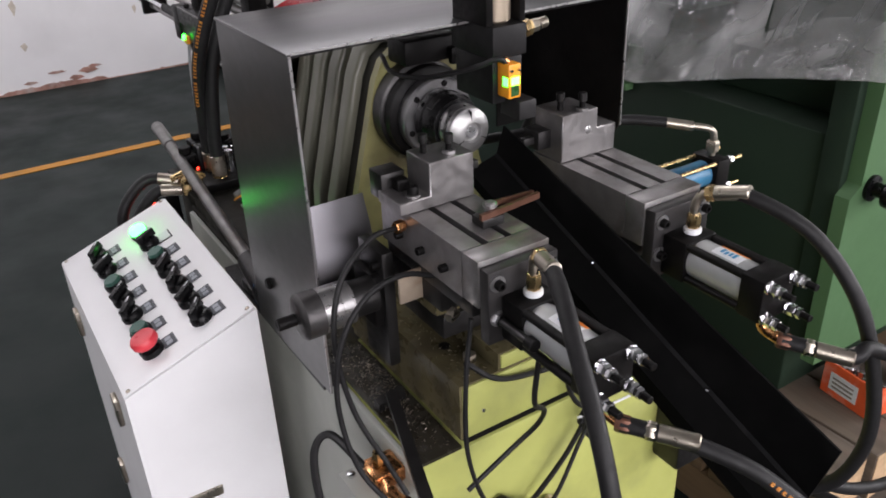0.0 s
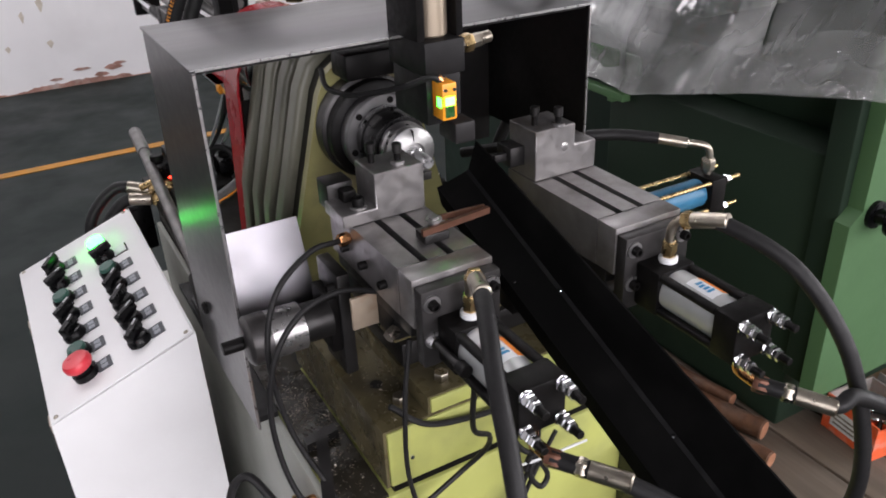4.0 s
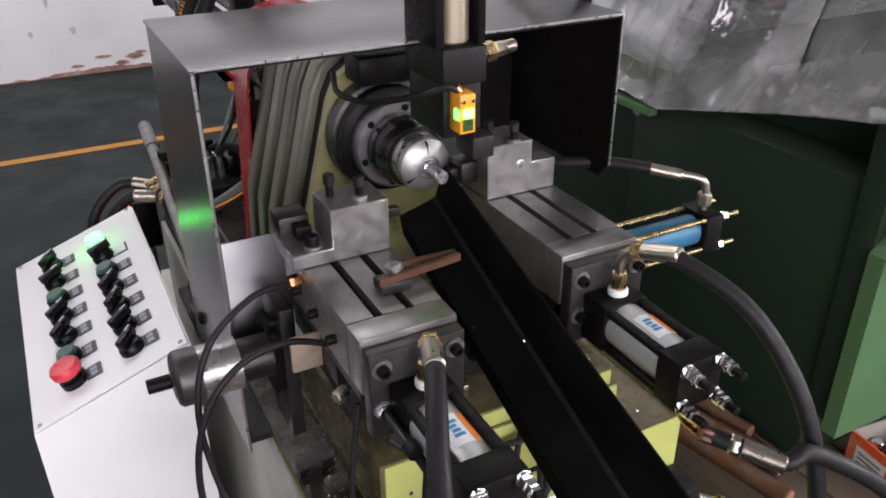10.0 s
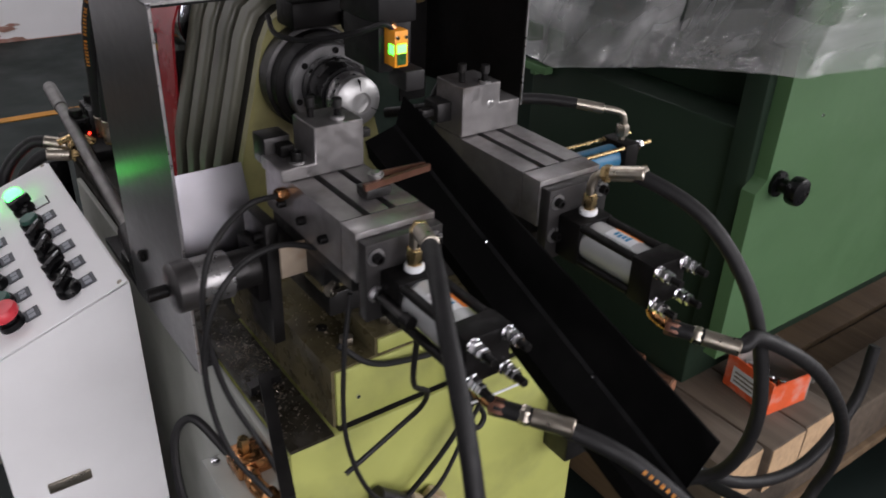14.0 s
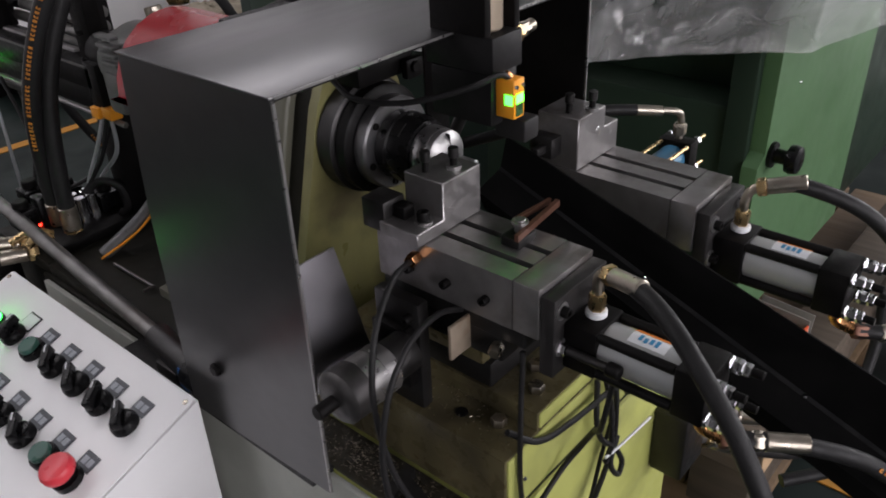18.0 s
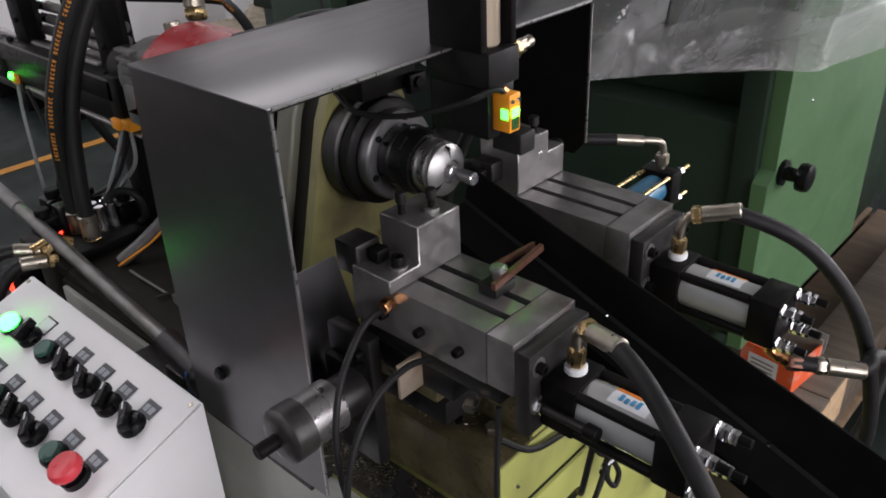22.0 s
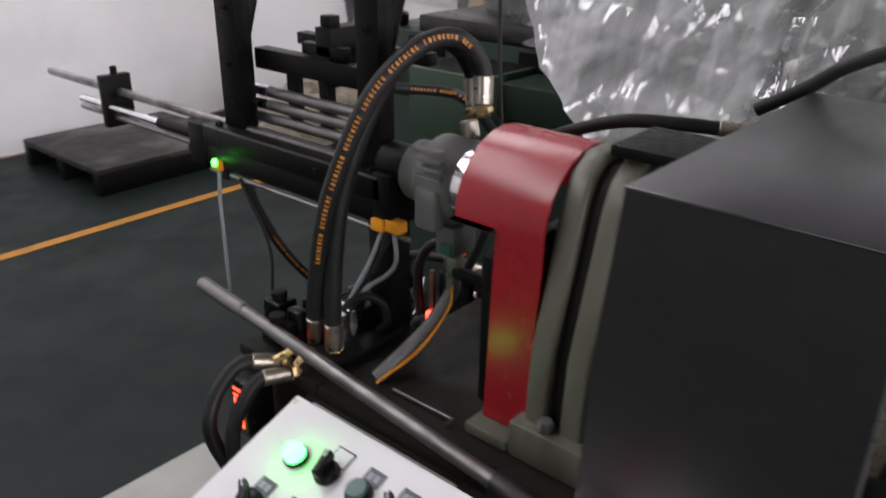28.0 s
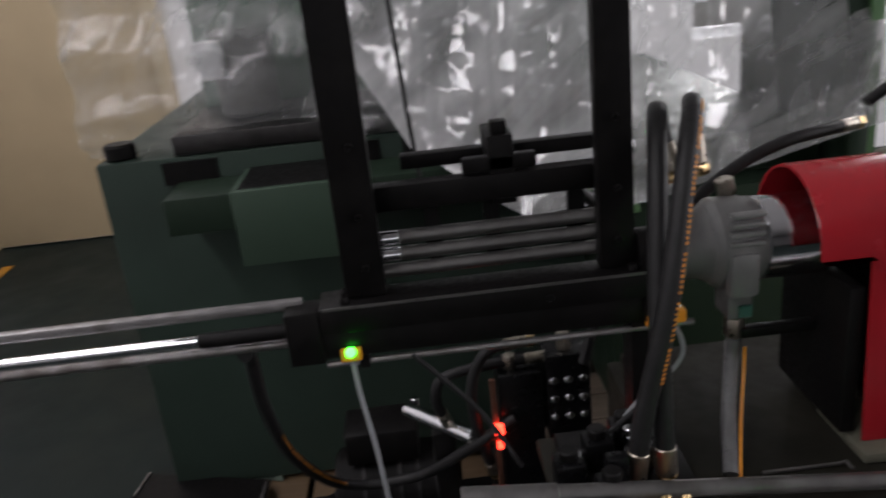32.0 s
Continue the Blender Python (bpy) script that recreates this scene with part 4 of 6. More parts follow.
def legend(s, y, white=False):
    pl = part("legend_plate", tilt_box(s + .013, s + .031, y - .011, y + .011, .0024, .0038), "paper" if white else "plate", panel)
    bm = new_bm()
    m = Matrix((( *SLO, 0), (0, 1, 0, 0), (*NRM, 0), (0, 0, 0, 1))).transposed()
    m.translation = Vector((-.186, 0, .993))
    if not white:
        for k in range(2):
            box(bm, s + .018, s + .026, y - .008 + k * .009, y - .001 + k * .009, .0038, .0041, m=m)
        part("legend_mark", bm, "platelt", pl)
    else:
        bm.free()
        part("legend_frame", tilt_box(s + .011, s + .033, y - .013, y + .013, .0022, .0028), "knob", pl)


def selector(s, y, ang):
    b = part("selector_switch", lt(on_panel(s, y, .002), on_panel(s, y, 1), [(0, .0145), (.006, .0145), (.008, .013), (.011, .0125), (.012, .011)], 28), "knob", panel)
    m = Matrix((( *SLO, 0), (0, 1, 0, 0), (*NRM, 0), (0, 0, 0, 1))).transposed()
    m.translation = on_panel(s, y, .013)
    m = m @ Matrix.Rotation(ang, 4, "Z")
    part("grip", bx(-.014, .016, -.0045, .0045, 0, .012, .002, m=m), "knob", b)
    part("pointer", bx(.006, .0155, -.0007, .0007, .012, .0126, m=m), "paper", b)


def push(s, y, material):
    b = part("push_button", lt(on_panel(s, y, .002), on_panel(s, y, 1), [(0, .0145), (.007, .0145), (.009, .0135)], 28), "knob", panel)
    part("cap", lt(on_panel(s, y, .0112), on_panel(s, y, 1), [(0, .0115), (.004, .0115), (.0055, .0105)], 28), material, b)


S1, S2 = .123, .054
ys = [.218 + .0482 * k for k in range(7)]
lamp = part("pilot_lamp", lt(on_panel(S1 - .003, .505, .002), on_panel(S1 - .003, .505, 1), [(0, .014), (.006, .014)], 28), "knob", panel)
part("lens", lt(on_panel(S1 - .003, .505, .0082), on_panel(S1 - .003, .505, 1), [(0, .0125), (.006, .0122), (.009, .010), (.0105, .006)], 28), "lamp", lamp, "lit green lens")
for k in range(6):
    y = ys[k]
    if k == 4:
        push(S1, y, "greenbtn")
    else:
        selector(S1, y, (.9, .6, .9, .8, 0, .2)[k])
    legend(S1, y, k == 5)
for k in range(1, 7):
    y = ys[k]
    if k in (1, 4):
        push(S2, y, "greenbtn")
    else:
        selector(S2, y, (0, 0, .9, .7, 0, .4, .9)[k])
    legend(S2, y)
es = part("emergency_stop", lt(on_panel(S2, .220, .002), on_panel(S2, .220, 1), [(0, .015), (.008, .015), (.009, .011), (.016, .011)], 28), "knob", panel)
part("mushroom", lt(on_panel(S2, .220, .0162), on_panel(S2, .220, 1), [(0, .0142), (.003, .0168), (.009, .017), (.0125, .015), (.0145, .0093), (.0148, .004)], 32), "red", es, "red mushroom head")
legend(S2, .2185)
# hydraulic tank beside the console
jb = thing("hydraulic_tank", (-.02, .8, FL), "pale grey hydraulic tank behind the console", "tank")
part("body", bx(-.10, .075, .62, .96, FL, .70, .003), "pale", jb)
part("lid", bx(-.11, .085, .61, .97, .701, .73, .002), "pale", jb)

# ---- overhead arm with sensor ----
arm = thing("stop_arm", (.2, -.02, 1.31), "black overhead stop arm on a steel column", "machine arm")
part("column", rd((.208, -.02, 1.4), (.208, -.02, 1.75), .0145, 28), "columnsteel", arm, "worn brown-stained steel column")
part("rail", bx(.1845, .1925, -.038, .02, 1.4, 1.75, .001), "black", arm)
part("rail", bx(.2235, .2305, -.038, .02, 1.4, 1.75, .001), "black", arm)
part("upper_block", bx(.189, .2295, -.042, .03, 1.369, 1.3995, .0015), "armblack", arm)
part("lower_block", bx(.1905, .226, -.039, .026, 1.324, 1.3685, .0015), "armblack", arm)
part("stop_finger", bx(.206, .227, -.062, -.03, 1.310, 1.3295, .002), "armblack", arm)
part("fitting", hexnut(new_bm(), (.2295, -.026, 1.388), (.258, -.026, 1.391), .0065), "zinc", arm)
part("fitting_nut", hexnut(new_bm(), (.2365, -.026, 1.389), (.246, -.026, 1.390), .0088), "brass", arm)
part("fitting_end", rd((.252, -.026, 1.3905), (.266, -.026, 1.392), .0055), "zinc", arm)
part("top_plate", bx(.165, .235, -.06, .03, 1.75, 1.765, .002), "black", arm)
sen = thing("proximity_sensor", (.203, -.055, 1.35), "orange block sensor with a lit green lamp", "sensor")
part("housing", bx(.196, .2105, -.058, -.0392, 1.333, 1.3665, .0012), "orange", sen)
part("face", bx(.1985, .208, -.0586, -.058, 1.3355, 1.3455), "greenface", sen)
part("led", bx(.1985, .208, -.0588, -.0582, 1.3465, 1.354), "ledgreen", sen, "lit yellow-green indicator")
part("led_side", bx(.1953, .1959, -.0565, -.049, 1.345, 1.3535), "ledgreen", sen, "lit green side window")
for xx in (.199, .2075):
    part("screw", lt((xx, -.058, 1.3605), (xx, -.060, 1.3605), [(0, .002), (.0015, .0016)], 10), "chrome", sen)
part("cable", tb([(.2, -.05, 1.3665), (.19, -.047, 1.371), (.172, -.03, 1.362), (.15, .02, 1.346), (.14, .07, 1.342), (.15, .11, 1.35)], .0027, 8), "rubber", sen)
part("gland", rd((.2015, -.05, 1.3665), (.198, -.048, 1.3705), .0035), "copper", sen)

# ---- cross slide carriage with two tool slides; all given in the middle position ----
car = thing("cross_slide", (.2, -.08, 1.109), "dark steel cross slide carrying both tool slides", "machine slide")
part("saddle", bx(.095, .36, -.085, .01, 1.109, 1.135, .002), "darksteel", car)
part("way", bx(.09, .365, -.08, -.01, 1.1355, 1.16, .002), "oily", car)
part("left_riser", bx(.078, .142, -.11, -.005, 1.1605, 1.185, .002), "darksteel", car)
part("right_riser", bx(.275, .338, -.14, -.005, 1.1605, 1.185, .002), "darksteel", car)
part("warning_sticker", prism(new_bm(), [(-.139, 1.165), (-.119, 1.165), (-.126, 1.182), (-.139, 1.18)], "x", .2738, .2749), "labelorange", car, "small orange sticker")
part("bare_plate", bx(.052, .0778, -.078, -.0745, 1.163, 1.196, .0008), "bare", car, "bare stained steel plate")
part("stop_plate", bx(.055, .068, -.04, .012, 1.065, 1.2, .002), "darksteel", car)
part("stop_flange", bx(.045, .058, -.035, .008, 1.115, 1.175, .002), "black", car)
for zz in (1.185, 1.172):
    socket_screw(car, (.055, -.03, zz), (-1, 0, 0), .0045, .008)
dial = part("dial", lt((.045, -.032, 1.157), (-1, -.032, 1.157), [(0, .019), (.034, .019), (.036, .0175)], 36), "darksteel", car)
part("dial_ring", lt((.0175, -.032, 1.157), (-1, -.032, 1.157), [(0, .0225), (.013, .0225), (.013, .0215), (.0145, .0215), (.0145, .0228), (.032, .0228)], 40), "lip", dial, "bright graduated dial ring")
part("dial_knob", lt((-.0147, -.032, 1.157), (-1, -.032, 1.157), [(0, .0238), (.018, .0238), (.021, .021), (.0225, .014)], 36), "knobsteel", dial, "dark grey hand knob")
part("dial_shaft", rd((-.0375, -.032, 1.157), (-.057, -.032, 1.157), .0062), "black", dial)

# blue cylinder of the cross slide
bc = thing("blue_cylinder", (.45, -.045, 1.17), "small blue cylinder with brass tie rods", "pneumatic cylinder")
part("tube", rd((.375, -.045, 1.172), (.508, -.045, 1.172), .0165, 28), "blue", bc)
part("end_cap", bx(.508, .53, -.066, -.024, 1.151, 1.193, .002), "black", bc)
part("end_cap", bx(.36, .38, -.066, -.024, 1.151, 1.193, .002), "black", bc)
for yy in (-.062, -.028):
    for zz in (1.155, 1.189):
        part("tie_rod", rd((.36, yy, zz), (.553, yy, zz), .0026, 10), "brass", bc)
        part("nut", hexnut(new_bm(), (.53, yy, zz), (.536, yy, zz), .0055), "chrome", bc)
part("elbow", tb([(.519, -.045, 1.193), (.519, -.045, 1.218), (.512, -.042, 1.228), (.495, -.03, 1.232)], .0042, 12), "zinc", bc)
part("elbow_nut", hexnut(new_bm(), (.519, -.045, 1.198), (.519, -.045, 1.212), .008), "zinc", bc)
part("hose_end", rd((.497, -.031, 1.231), (.470, -.008, 1.236), .0062), "zinc", bc)
part("hose", tb([(.472, -.01, 1.236), (.44, .02, 1.238), (.40, .05, 1.235), (.35, .1, 1.22), (.31, .16, 1.2)], .0065, 12), "rubber", bc)
part("mount_plate", bx(.338, .36, -.07, -.02, 1.14, 1.195, .002), "darksteel", bc)

# discharge chute: a floor plate with one tall wall
SL = .385


def ch(y, off):
    return 1.252 + SL * y + off


chute = thing("discharge_chute", (.2, -.2, 1.12), "black sheet steel discharge chute sloping to the front", "chute")


def sheet(pts_near, pts_far, thick):
    """A strip between two cross-section lines, given thickness downward."""
    bm = new_bm()
    a = [bm.verts.new(p) for p in pts_near]
    b = [bm.verts.new(p) for p in pts_far]
    off = Vector(thick)
    a2 = [bm.verts.new(Vector(p) + off) for p in pts_near]
    b2 = [bm.verts.new(Vector(p) + off) for p in pts_far]
    for i in range(len(a) - 1):
        bm.faces.new((a[i], a[i + 1], b[i + 1], b[i]))
        bm.faces.new((b2[i], b2[i + 1], a2[i + 1], a2[i]))
    for p, q in ((a, a2), (b, b2)):
        for i in range(len(p) - 1):
            bm.faces.new((p[i], q[i], q[i + 1], p[i + 1]))
    bm.faces.new((a[0], b[0], b2[0], a2[0]))
    bm.faces.new((a[-1], a2[-1], b2[-1], b[-1]))
    return bm


y0, y1 = .0, -.425
part("floor_plate", sheet([(.188, y0, ch(y0, -.009)), (.2195, y0, ch(y0, 0))], [(.190, y1, ch(y1, -.008)), (.2195, y1, ch(y1, 0))], (0, 0, -.002)), "chute", chute)
part("fold", sheet([(.2195, y0, ch(y0, .0002)), (.223, y0, ch(y0, .002))], [(.2195, y1, ch(y1, .0002)), (.223, y1, ch(y1, .002))], (0, 0, -.002)), "chutelt", chute, "worn grey fold line")
part("right_wall", sheet([(.223, y0, ch(y0, .002)), (.232, y0, ch(y0, .03))], [(.223, y1 + .01, ch(y1, .004)), (.235, y1, ch(y1, .053))], (.002, 0, 0)), "chute", chute)
part("left_wall", sheet([(.188, y0, ch(y0, -.009)), (.1865, y0 - .01, ch(y0, -.024))], [(.190, y1, ch(y1, -.008)), (.1885, y1, ch(y1, -.026))], (-.002, 0, 0)), "chute", chute)
part("bracket", bx(.19, .215, -.13, -.1, 1.16, 1.195, .001), "black", chute)
for yy in (-.16, -.31):
    part("rivet", lt((.2205, yy, ch(yy, .001)), (.2205, yy, ch(yy, .003)), [(0, .0022), (.0012, .0018)], 10), "chrome", chute)


def tool_slide(name, x, side):
    s = thing(name, (x + .037, -.1, 1.185), "ground steel tool slide with T-slots and hydraulic cylinder" if side > 0 else "ground steel tool slide with oil fitting and cylinder", "machine slide", "tool slides")
    y0, y1, zt = -.155, -.012, 1.249
    # table with two slots
    bm = new_bm()
    w = .076
    prism(bm, [(x, 1.203), (x, zt), (x + .0215, zt), (x + .0215, 1.239), (x + .0285, 1.239), (x + .0285, zt), (x + .0465, zt), (x + .0465, 1.239), (x + .0535, 1.239), (x + .0535, zt), (x + w, zt), (x + w, 1.203)], "y", y0, y1)
    part("table", bm, "steel", s, "ground steel table with two slots")
    part("slot_bottom", bx(x + .0217, x + .0283, y0, y1, 1.2392, 1.2402), "black", s)
    part("slot_bottom", bx(x + .0467, x + .0533, y0, y1, 1.2392, 1.2402), "black", s)
    part("table_base", bx(x + .004, x + w - .004, y0 - .01, y1, 1.1855, 1.2028, .001), "darksteel", s)
    part("end_block", bx(x, x + w, -.18, y0 - .0006, 1.203, zt, .0012), "steel", s)
    part("end_plate", bx(x + .001, x + w - .001, -.1935, -.1805, 1.172, 1.244, .0015), "endplate", s, "dark end plate with bolts")
    for bx_, bz in ((x + .010, 1.232), (x + .066, 1.232), (x + .010, 1.198)):
        washer(s, (bx_, -.1936, bz), (0, -1, 0), .0076)
        socket_screw(s, (bx_, -.195, bz), (0, -1, 0), .0045, .006)
    if side > 0:
        part("stud", rd((x + .010, -.2, 1.198), (x + .010, -.235, 1.198), .0036), "darksteel", s)
        part("stud_nut", hexnut(new_bm(), (x + .010, -.1951, 1.198), (x + .010, -.2, 1.198), .0062), "chrome", s)
        part("stud_head", rd((x + .010, -.235, 1.198), (x + .010, -.246, 1.198), .0058), "black", s)
    # tool block
    if side > 0:
        z0, z1 = zt + .0004, zt + .0125
        block = prism(new_bm(), [(x - .0085, z0), (x + .0745, z0), (x + .0745, 1.2945), (x + .025, 1.2945), (x + .025, z1), (x - .0085, z1)], "y", -.067, -.024)
        bmesh.ops.bevel(block, geom=block.edges[:], offset=.0009, segments=1, affect="EDGES")
        part("tool_block", block, "steel", s, "stepped ground steel block")
        cxs = (x + .035, x + .055)
        part("clamp", bx(x + .004, x + .017, -.042, -.03, zt + .0127, zt + .024, .001), "black", s)
        washer(s, (x + .012, -.056, zt + .0127), (0, 0, 1), .0078, .002)
        socket_screw(s, (x + .012, -.056, zt + .0147), (0, 0, 1), .0055, .008)
        part("rear_holder", bx(x - .006, x + .02, -.028, -.002, zt + .0004, zt + .028, .0015), "darksteel", s)
        part("tool_bit", bx(x + .0746, x + .092, -.05, -.042, 1.268, 1.276, .0008), "darksteel", s)
    else:
        z0, z1 = zt + .0004, zt + .03
        block = prism(new_bm(), [(x + .001, z0), (x + .075, z0), (x + .075, z1), (x + .0485, z1), (x + .0485, 1.301), (x + .001, 1.301)], "y", -.058, -.012)
        bmesh.ops.bevel(block, geom=block.edges[:], offset=.0009, segments=1, affect="EDGES")
        part("tool_block", block, "steel", s, "stepped ground steel block")
        part("clamp_scar", lt((x + .036, -.0581, 1.279), (x + .036, -1, 1.279), [(0, .0045), (.0003, .004)], 14), "lip", s)
        cxs = (x + .012, x + .03)
        part("tool_holder", bx(x - .016, x + .0008, -.04, -.015, 1.262, 1.282, .001), "darksteel", s)
        part("tool_bit", bx(x - .03, x - .0162, -.034, -.026, 1.268, 1.276, .0008), "darksteel", s)
    for k, cx in enumerate(cxs):
        top = 1.2945 if side > 0 else 1.301
        cy = -.04 - .014 * (k == 1)
        part("set_screw", rd((cx, cy, top), (cx, cy, top + .016), .0032, 12), "black", s)
        part("set_screw_head", rd((cx, cy, top + .010), (cx, cy, top + .019), .0046, 14), "darksteel", s)
        if k:
            washer(s, (cx, cy, top), (0, 0, 1), .0065, .003)
    for yy in (-.05, -.09, -.13):
        p = (x, yy, 1.222) if side > 0 else (x + w, yy, 1.222)
        socket_screw(s, p, (-side, 0, 0), .004, .007)
    # hydraulic cylinder
    cx, cz, h = x + .035, 1.198, .021
    part("front_head", bx(cx - h, cx + h, -.222, -.1937, cz - h, cz + h, .002), "black", s)
    part("rear_head", bx(cx - h, cx + h, -.309, -.284, cz - h, cz + h, .002), "black", s)
    o = .0188
    part("barrel", prism(new_bm(), [(cx + o * math.sin(math.pi * k / 16), cz + o * math.cos(math.pi * k / 16)) for k in range(32)], "y", -.284, -.222), "cyl", s, "grey aluminium barrel")
    for sx in (-1, 1):
        for sz in (-1, 1):
            px, pz = cx + sx * .0155, cz + sz * .0155
            part("tie_rod", rd((px + sx * .001, -.284, pz + sz * .001), (px + sx * .001, -.222, pz + sz * .001), .0042, 10), "black", s)
            part("nut_washer", rd((px, -.3092, pz), (px, -.3112, pz), .0062, 16), "chrome", s)
            part("nut", hexnut(new_bm(), (px, -.3113, pz), (px, -.319, pz), .0058), "chrome", s)
            part("lock_nut", hexnut(new_bm(), (px, -.3193, pz), (px, -.325, pz), .0052), "chrome", s)
            part("stud_end", rd((px, -.325, pz), (px, -.334, pz), .0034, 10), "black", s)
    def curved(a0, a1, y0, y1, lift):
        """A strip bent round the barrel between two angles from its top."""
        n = 6
        edge = [(cx + (o + r) * math.sin(radians(a)), cz + (o + r) * math.cos(radians(a))) for r, way in ((lift, 1), (lift + .0003, -1)) for a in [a0 + (a1 - a0) * k / n for k in range(n + 1)][::way]]
        return prism(new_bm(), edge, "y", y0, y1)
    lab = part("label_sheet", curved(-24, 34, -.270, -.240, .0002), "paper", s)
    part("label_band", curved(17, 33, -.2695, -.2405, .0007), "labelorange", lab)
    for k in range(4):
        part("label_mark", curved(-14 + 2 * (k % 2), 8 - 3 * (k % 3), -.263 + k * .0045, -.2602 + k * .0045, .0007), "labelblue", lab)
    # front port: white seal, nut, elbow, hose forward
    px, py = cx + .002, -.208
    part("seal", rd((px, py, cz + h), (px, py, cz + h + .006), .0085), "paper", s)
    part("port_nut", hexnut(new_bm(), (px, py, cz + h + .006), (px, py, cz + h + .02), .0068), "brass", s)
    if side > 0:
        e = [(px, py, cz + h + .018), (px, py, cz + h + .034), (px - .001, py - .007, cz + h + .041), (px - .004, py - .016, cz + h + .042)]
        H = [(px - .004, py - .016, cz + h + .042), (px - .014, py - .04, cz + h + .046), (px - .028, py - .07, cz + h + .04), (px - .044, py - .105, cz + h + .02), (px - .056, py - .14, cz + h - .012), (px - .066, py - .172, cz + h - .06), (px - .07, py - .195, cz + h - .14), (px - .07, py - .2, cz + h - .32)]
    else:
        e = [(px, py, cz + h + .018), (px, py, cz + h + .03), (px + .003, py - .004, cz + h + .04), (px + .010, py - .016, cz + h + .044)]
        H = [(px + .010, py - .016, cz + h + .044), (px + .020, py - .042, cz + h + .047), (px + .046, py - .093, cz + h + .022), (px + .066, py - .135, cz + h - .033), (px + .078, py - .158, cz + h - .104), (px + .082, py - .166, cz + h - .174), (px + .076, py - .152, cz + h - .235), (px + .055, py - .122, cz + h - .262), (px + .01, py - .08, cz + h - .27)]
    part("elbow", tb(e, .0042, 12), "zinc", s)
    P = spline(H, 8)
    d = (P[5] - P[0]).normalized()
    part("hose_ferrule", rd(P[0] - d * .003, P[0] + d * .030, .0071), "zinc", s)
    part("hose_nut", hexnut(new_bm(), P[0] - d * .011, P[0] - d * .003, .0082), "brass", s)
    part("hose", tb(H, .0069, 14), "rubber", s, "black rubber hydraulic hose")
    if side > 0:
        lettering(s, H, .0069, .62, .98, (-.3, -.8, 1.5))
    # rear port and hose
    q = (cx - .004, -.3, cz - h)
    part("rear_port", tb([q, (q[0], q[1] - .004, q[2] - .012), (q[0] + .004, q[1] - .02, q[2] - .018)], .0055, 12), "copper", s)
    offs = [(.004, -.02, -.018), (.038, -.065, -.024), (.061, -.07, -.022), (.121, -.09, -.062), (.181, -.10, -.127), (.221, -.10, -.197), (.231, -.09, -.267), (.201, -.07, -.317), (.171, .06, -.327)]
    if side > 0:
        offs = [(.004, -.02, -.018), (.038, -.065, -.024), (.075, -.11, -.048), (.115, -.15, -.11), (.125, -.16, -.22), (.12, -.15, -.32)]
    R = [(q[0] + i, q[1] + j, q[2] + k) for i, j, k in offs]
    P = spline(R, 8)
    d = (P[5] - P[0]).normalized()
    for k, (a, b, rr, mt) in enumerate(((-.004, .008, .0075, "copperdark"), (.009, .018, .0064, "zinc"), (.019, .027, .0078, "zinc"), (.028, .06, .0073, "zinc"))):
        part("rear_fitting", (hexnut if k in (0, 2) else rod)(new_bm(), P[0] + d * a, P[0] + d * b, rr), mt, s)
    if side > 0:
        part("switch_cable", tb([(cx - .012, -.235, cz - .021), (cx - .008, -.225, 1.12), (cx + .02, -.205, 1.085), (cx + .025, -.19, 1.055), (cx + .005, -.18, 1.03), (cx - .05, -.178, 1.0)], .0026, 8), "rubber", s, "thin black cable")
    part("rear_hose", tb(R, .0068, 14), "rubber", s)
    if side > 0:
        lettering(s, R, .0068, .28, .55, (-.3, -.8, 1.5))
    return s


LX, RX = .073, .264
left_slide = tool_slide("left_tool_slide", LX, 1)
right_slide = tool_slide("right_tool_slide", RX, -1)
# copper chip guard clamped on the left table
part("guard_clamp", bx(LX + .038, LX + .062, -.134, -.116, 1.2494, 1.258, .001), "darksteel", left_slide)
part("guard_blade", prism(new_bm(), [(LX + .036, -.135), (LX + .108, -.1265), (LX + .108, -.1225), (LX + .036, -.131)], "z", 1.2582, 1.264), "copperdark", left_slide, "copper coloured strip")
part("guard_blade", prism(new_bm(), [(LX + .06, -.115), (LX + .108, -.118), (LX + .108, -.115), (LX + .06, -.112)], "z", 1.2582, 1.263), "copperdark", left_slide)
part("clamp_bolt", rd((LX + .052, -.125, 1.2582), (LX + .052, -.125, 1.27), .0048, 16), "steel", left_slide)
washer(left_slide, (LX + .052, -.125, 1.2662), (0, 0, 1), .007, .002)
part("oil_fitting", hexnut(new_bm(), (LX - .001, -.058, 1.236), (LX - .012, -.06, 1.236), .006), "copper", left_slide)
part("oil_line", tb([(LX - .012, -.06, 1.236), (LX - .045, -.072, 1.239), (LX - .085, -.09, 1.218), (LX - .102, -.1, 1.165), (LX - .095, -.11, 1.09), (LX - .075, -.13, 1.03), (LX - .066, -.15, 1.0)], .0027, 10), "rubber", left_slide, "thin black lubrication line")
part("oil_line", tb([(LX + .01, -.1, 1.195), (LX - .03, -.104, 1.212), (LX - .07, -.108, 1.205), (LX - .1, -.112, 1.17), (LX - .112, -.115, 1.11), (LX - .105, -.13, 1.04), (LX - .08, -.16, .99), (LX - .06, -.17, .93)], .0027, 10), "rubber", left_slide, "thin black lubrication line")
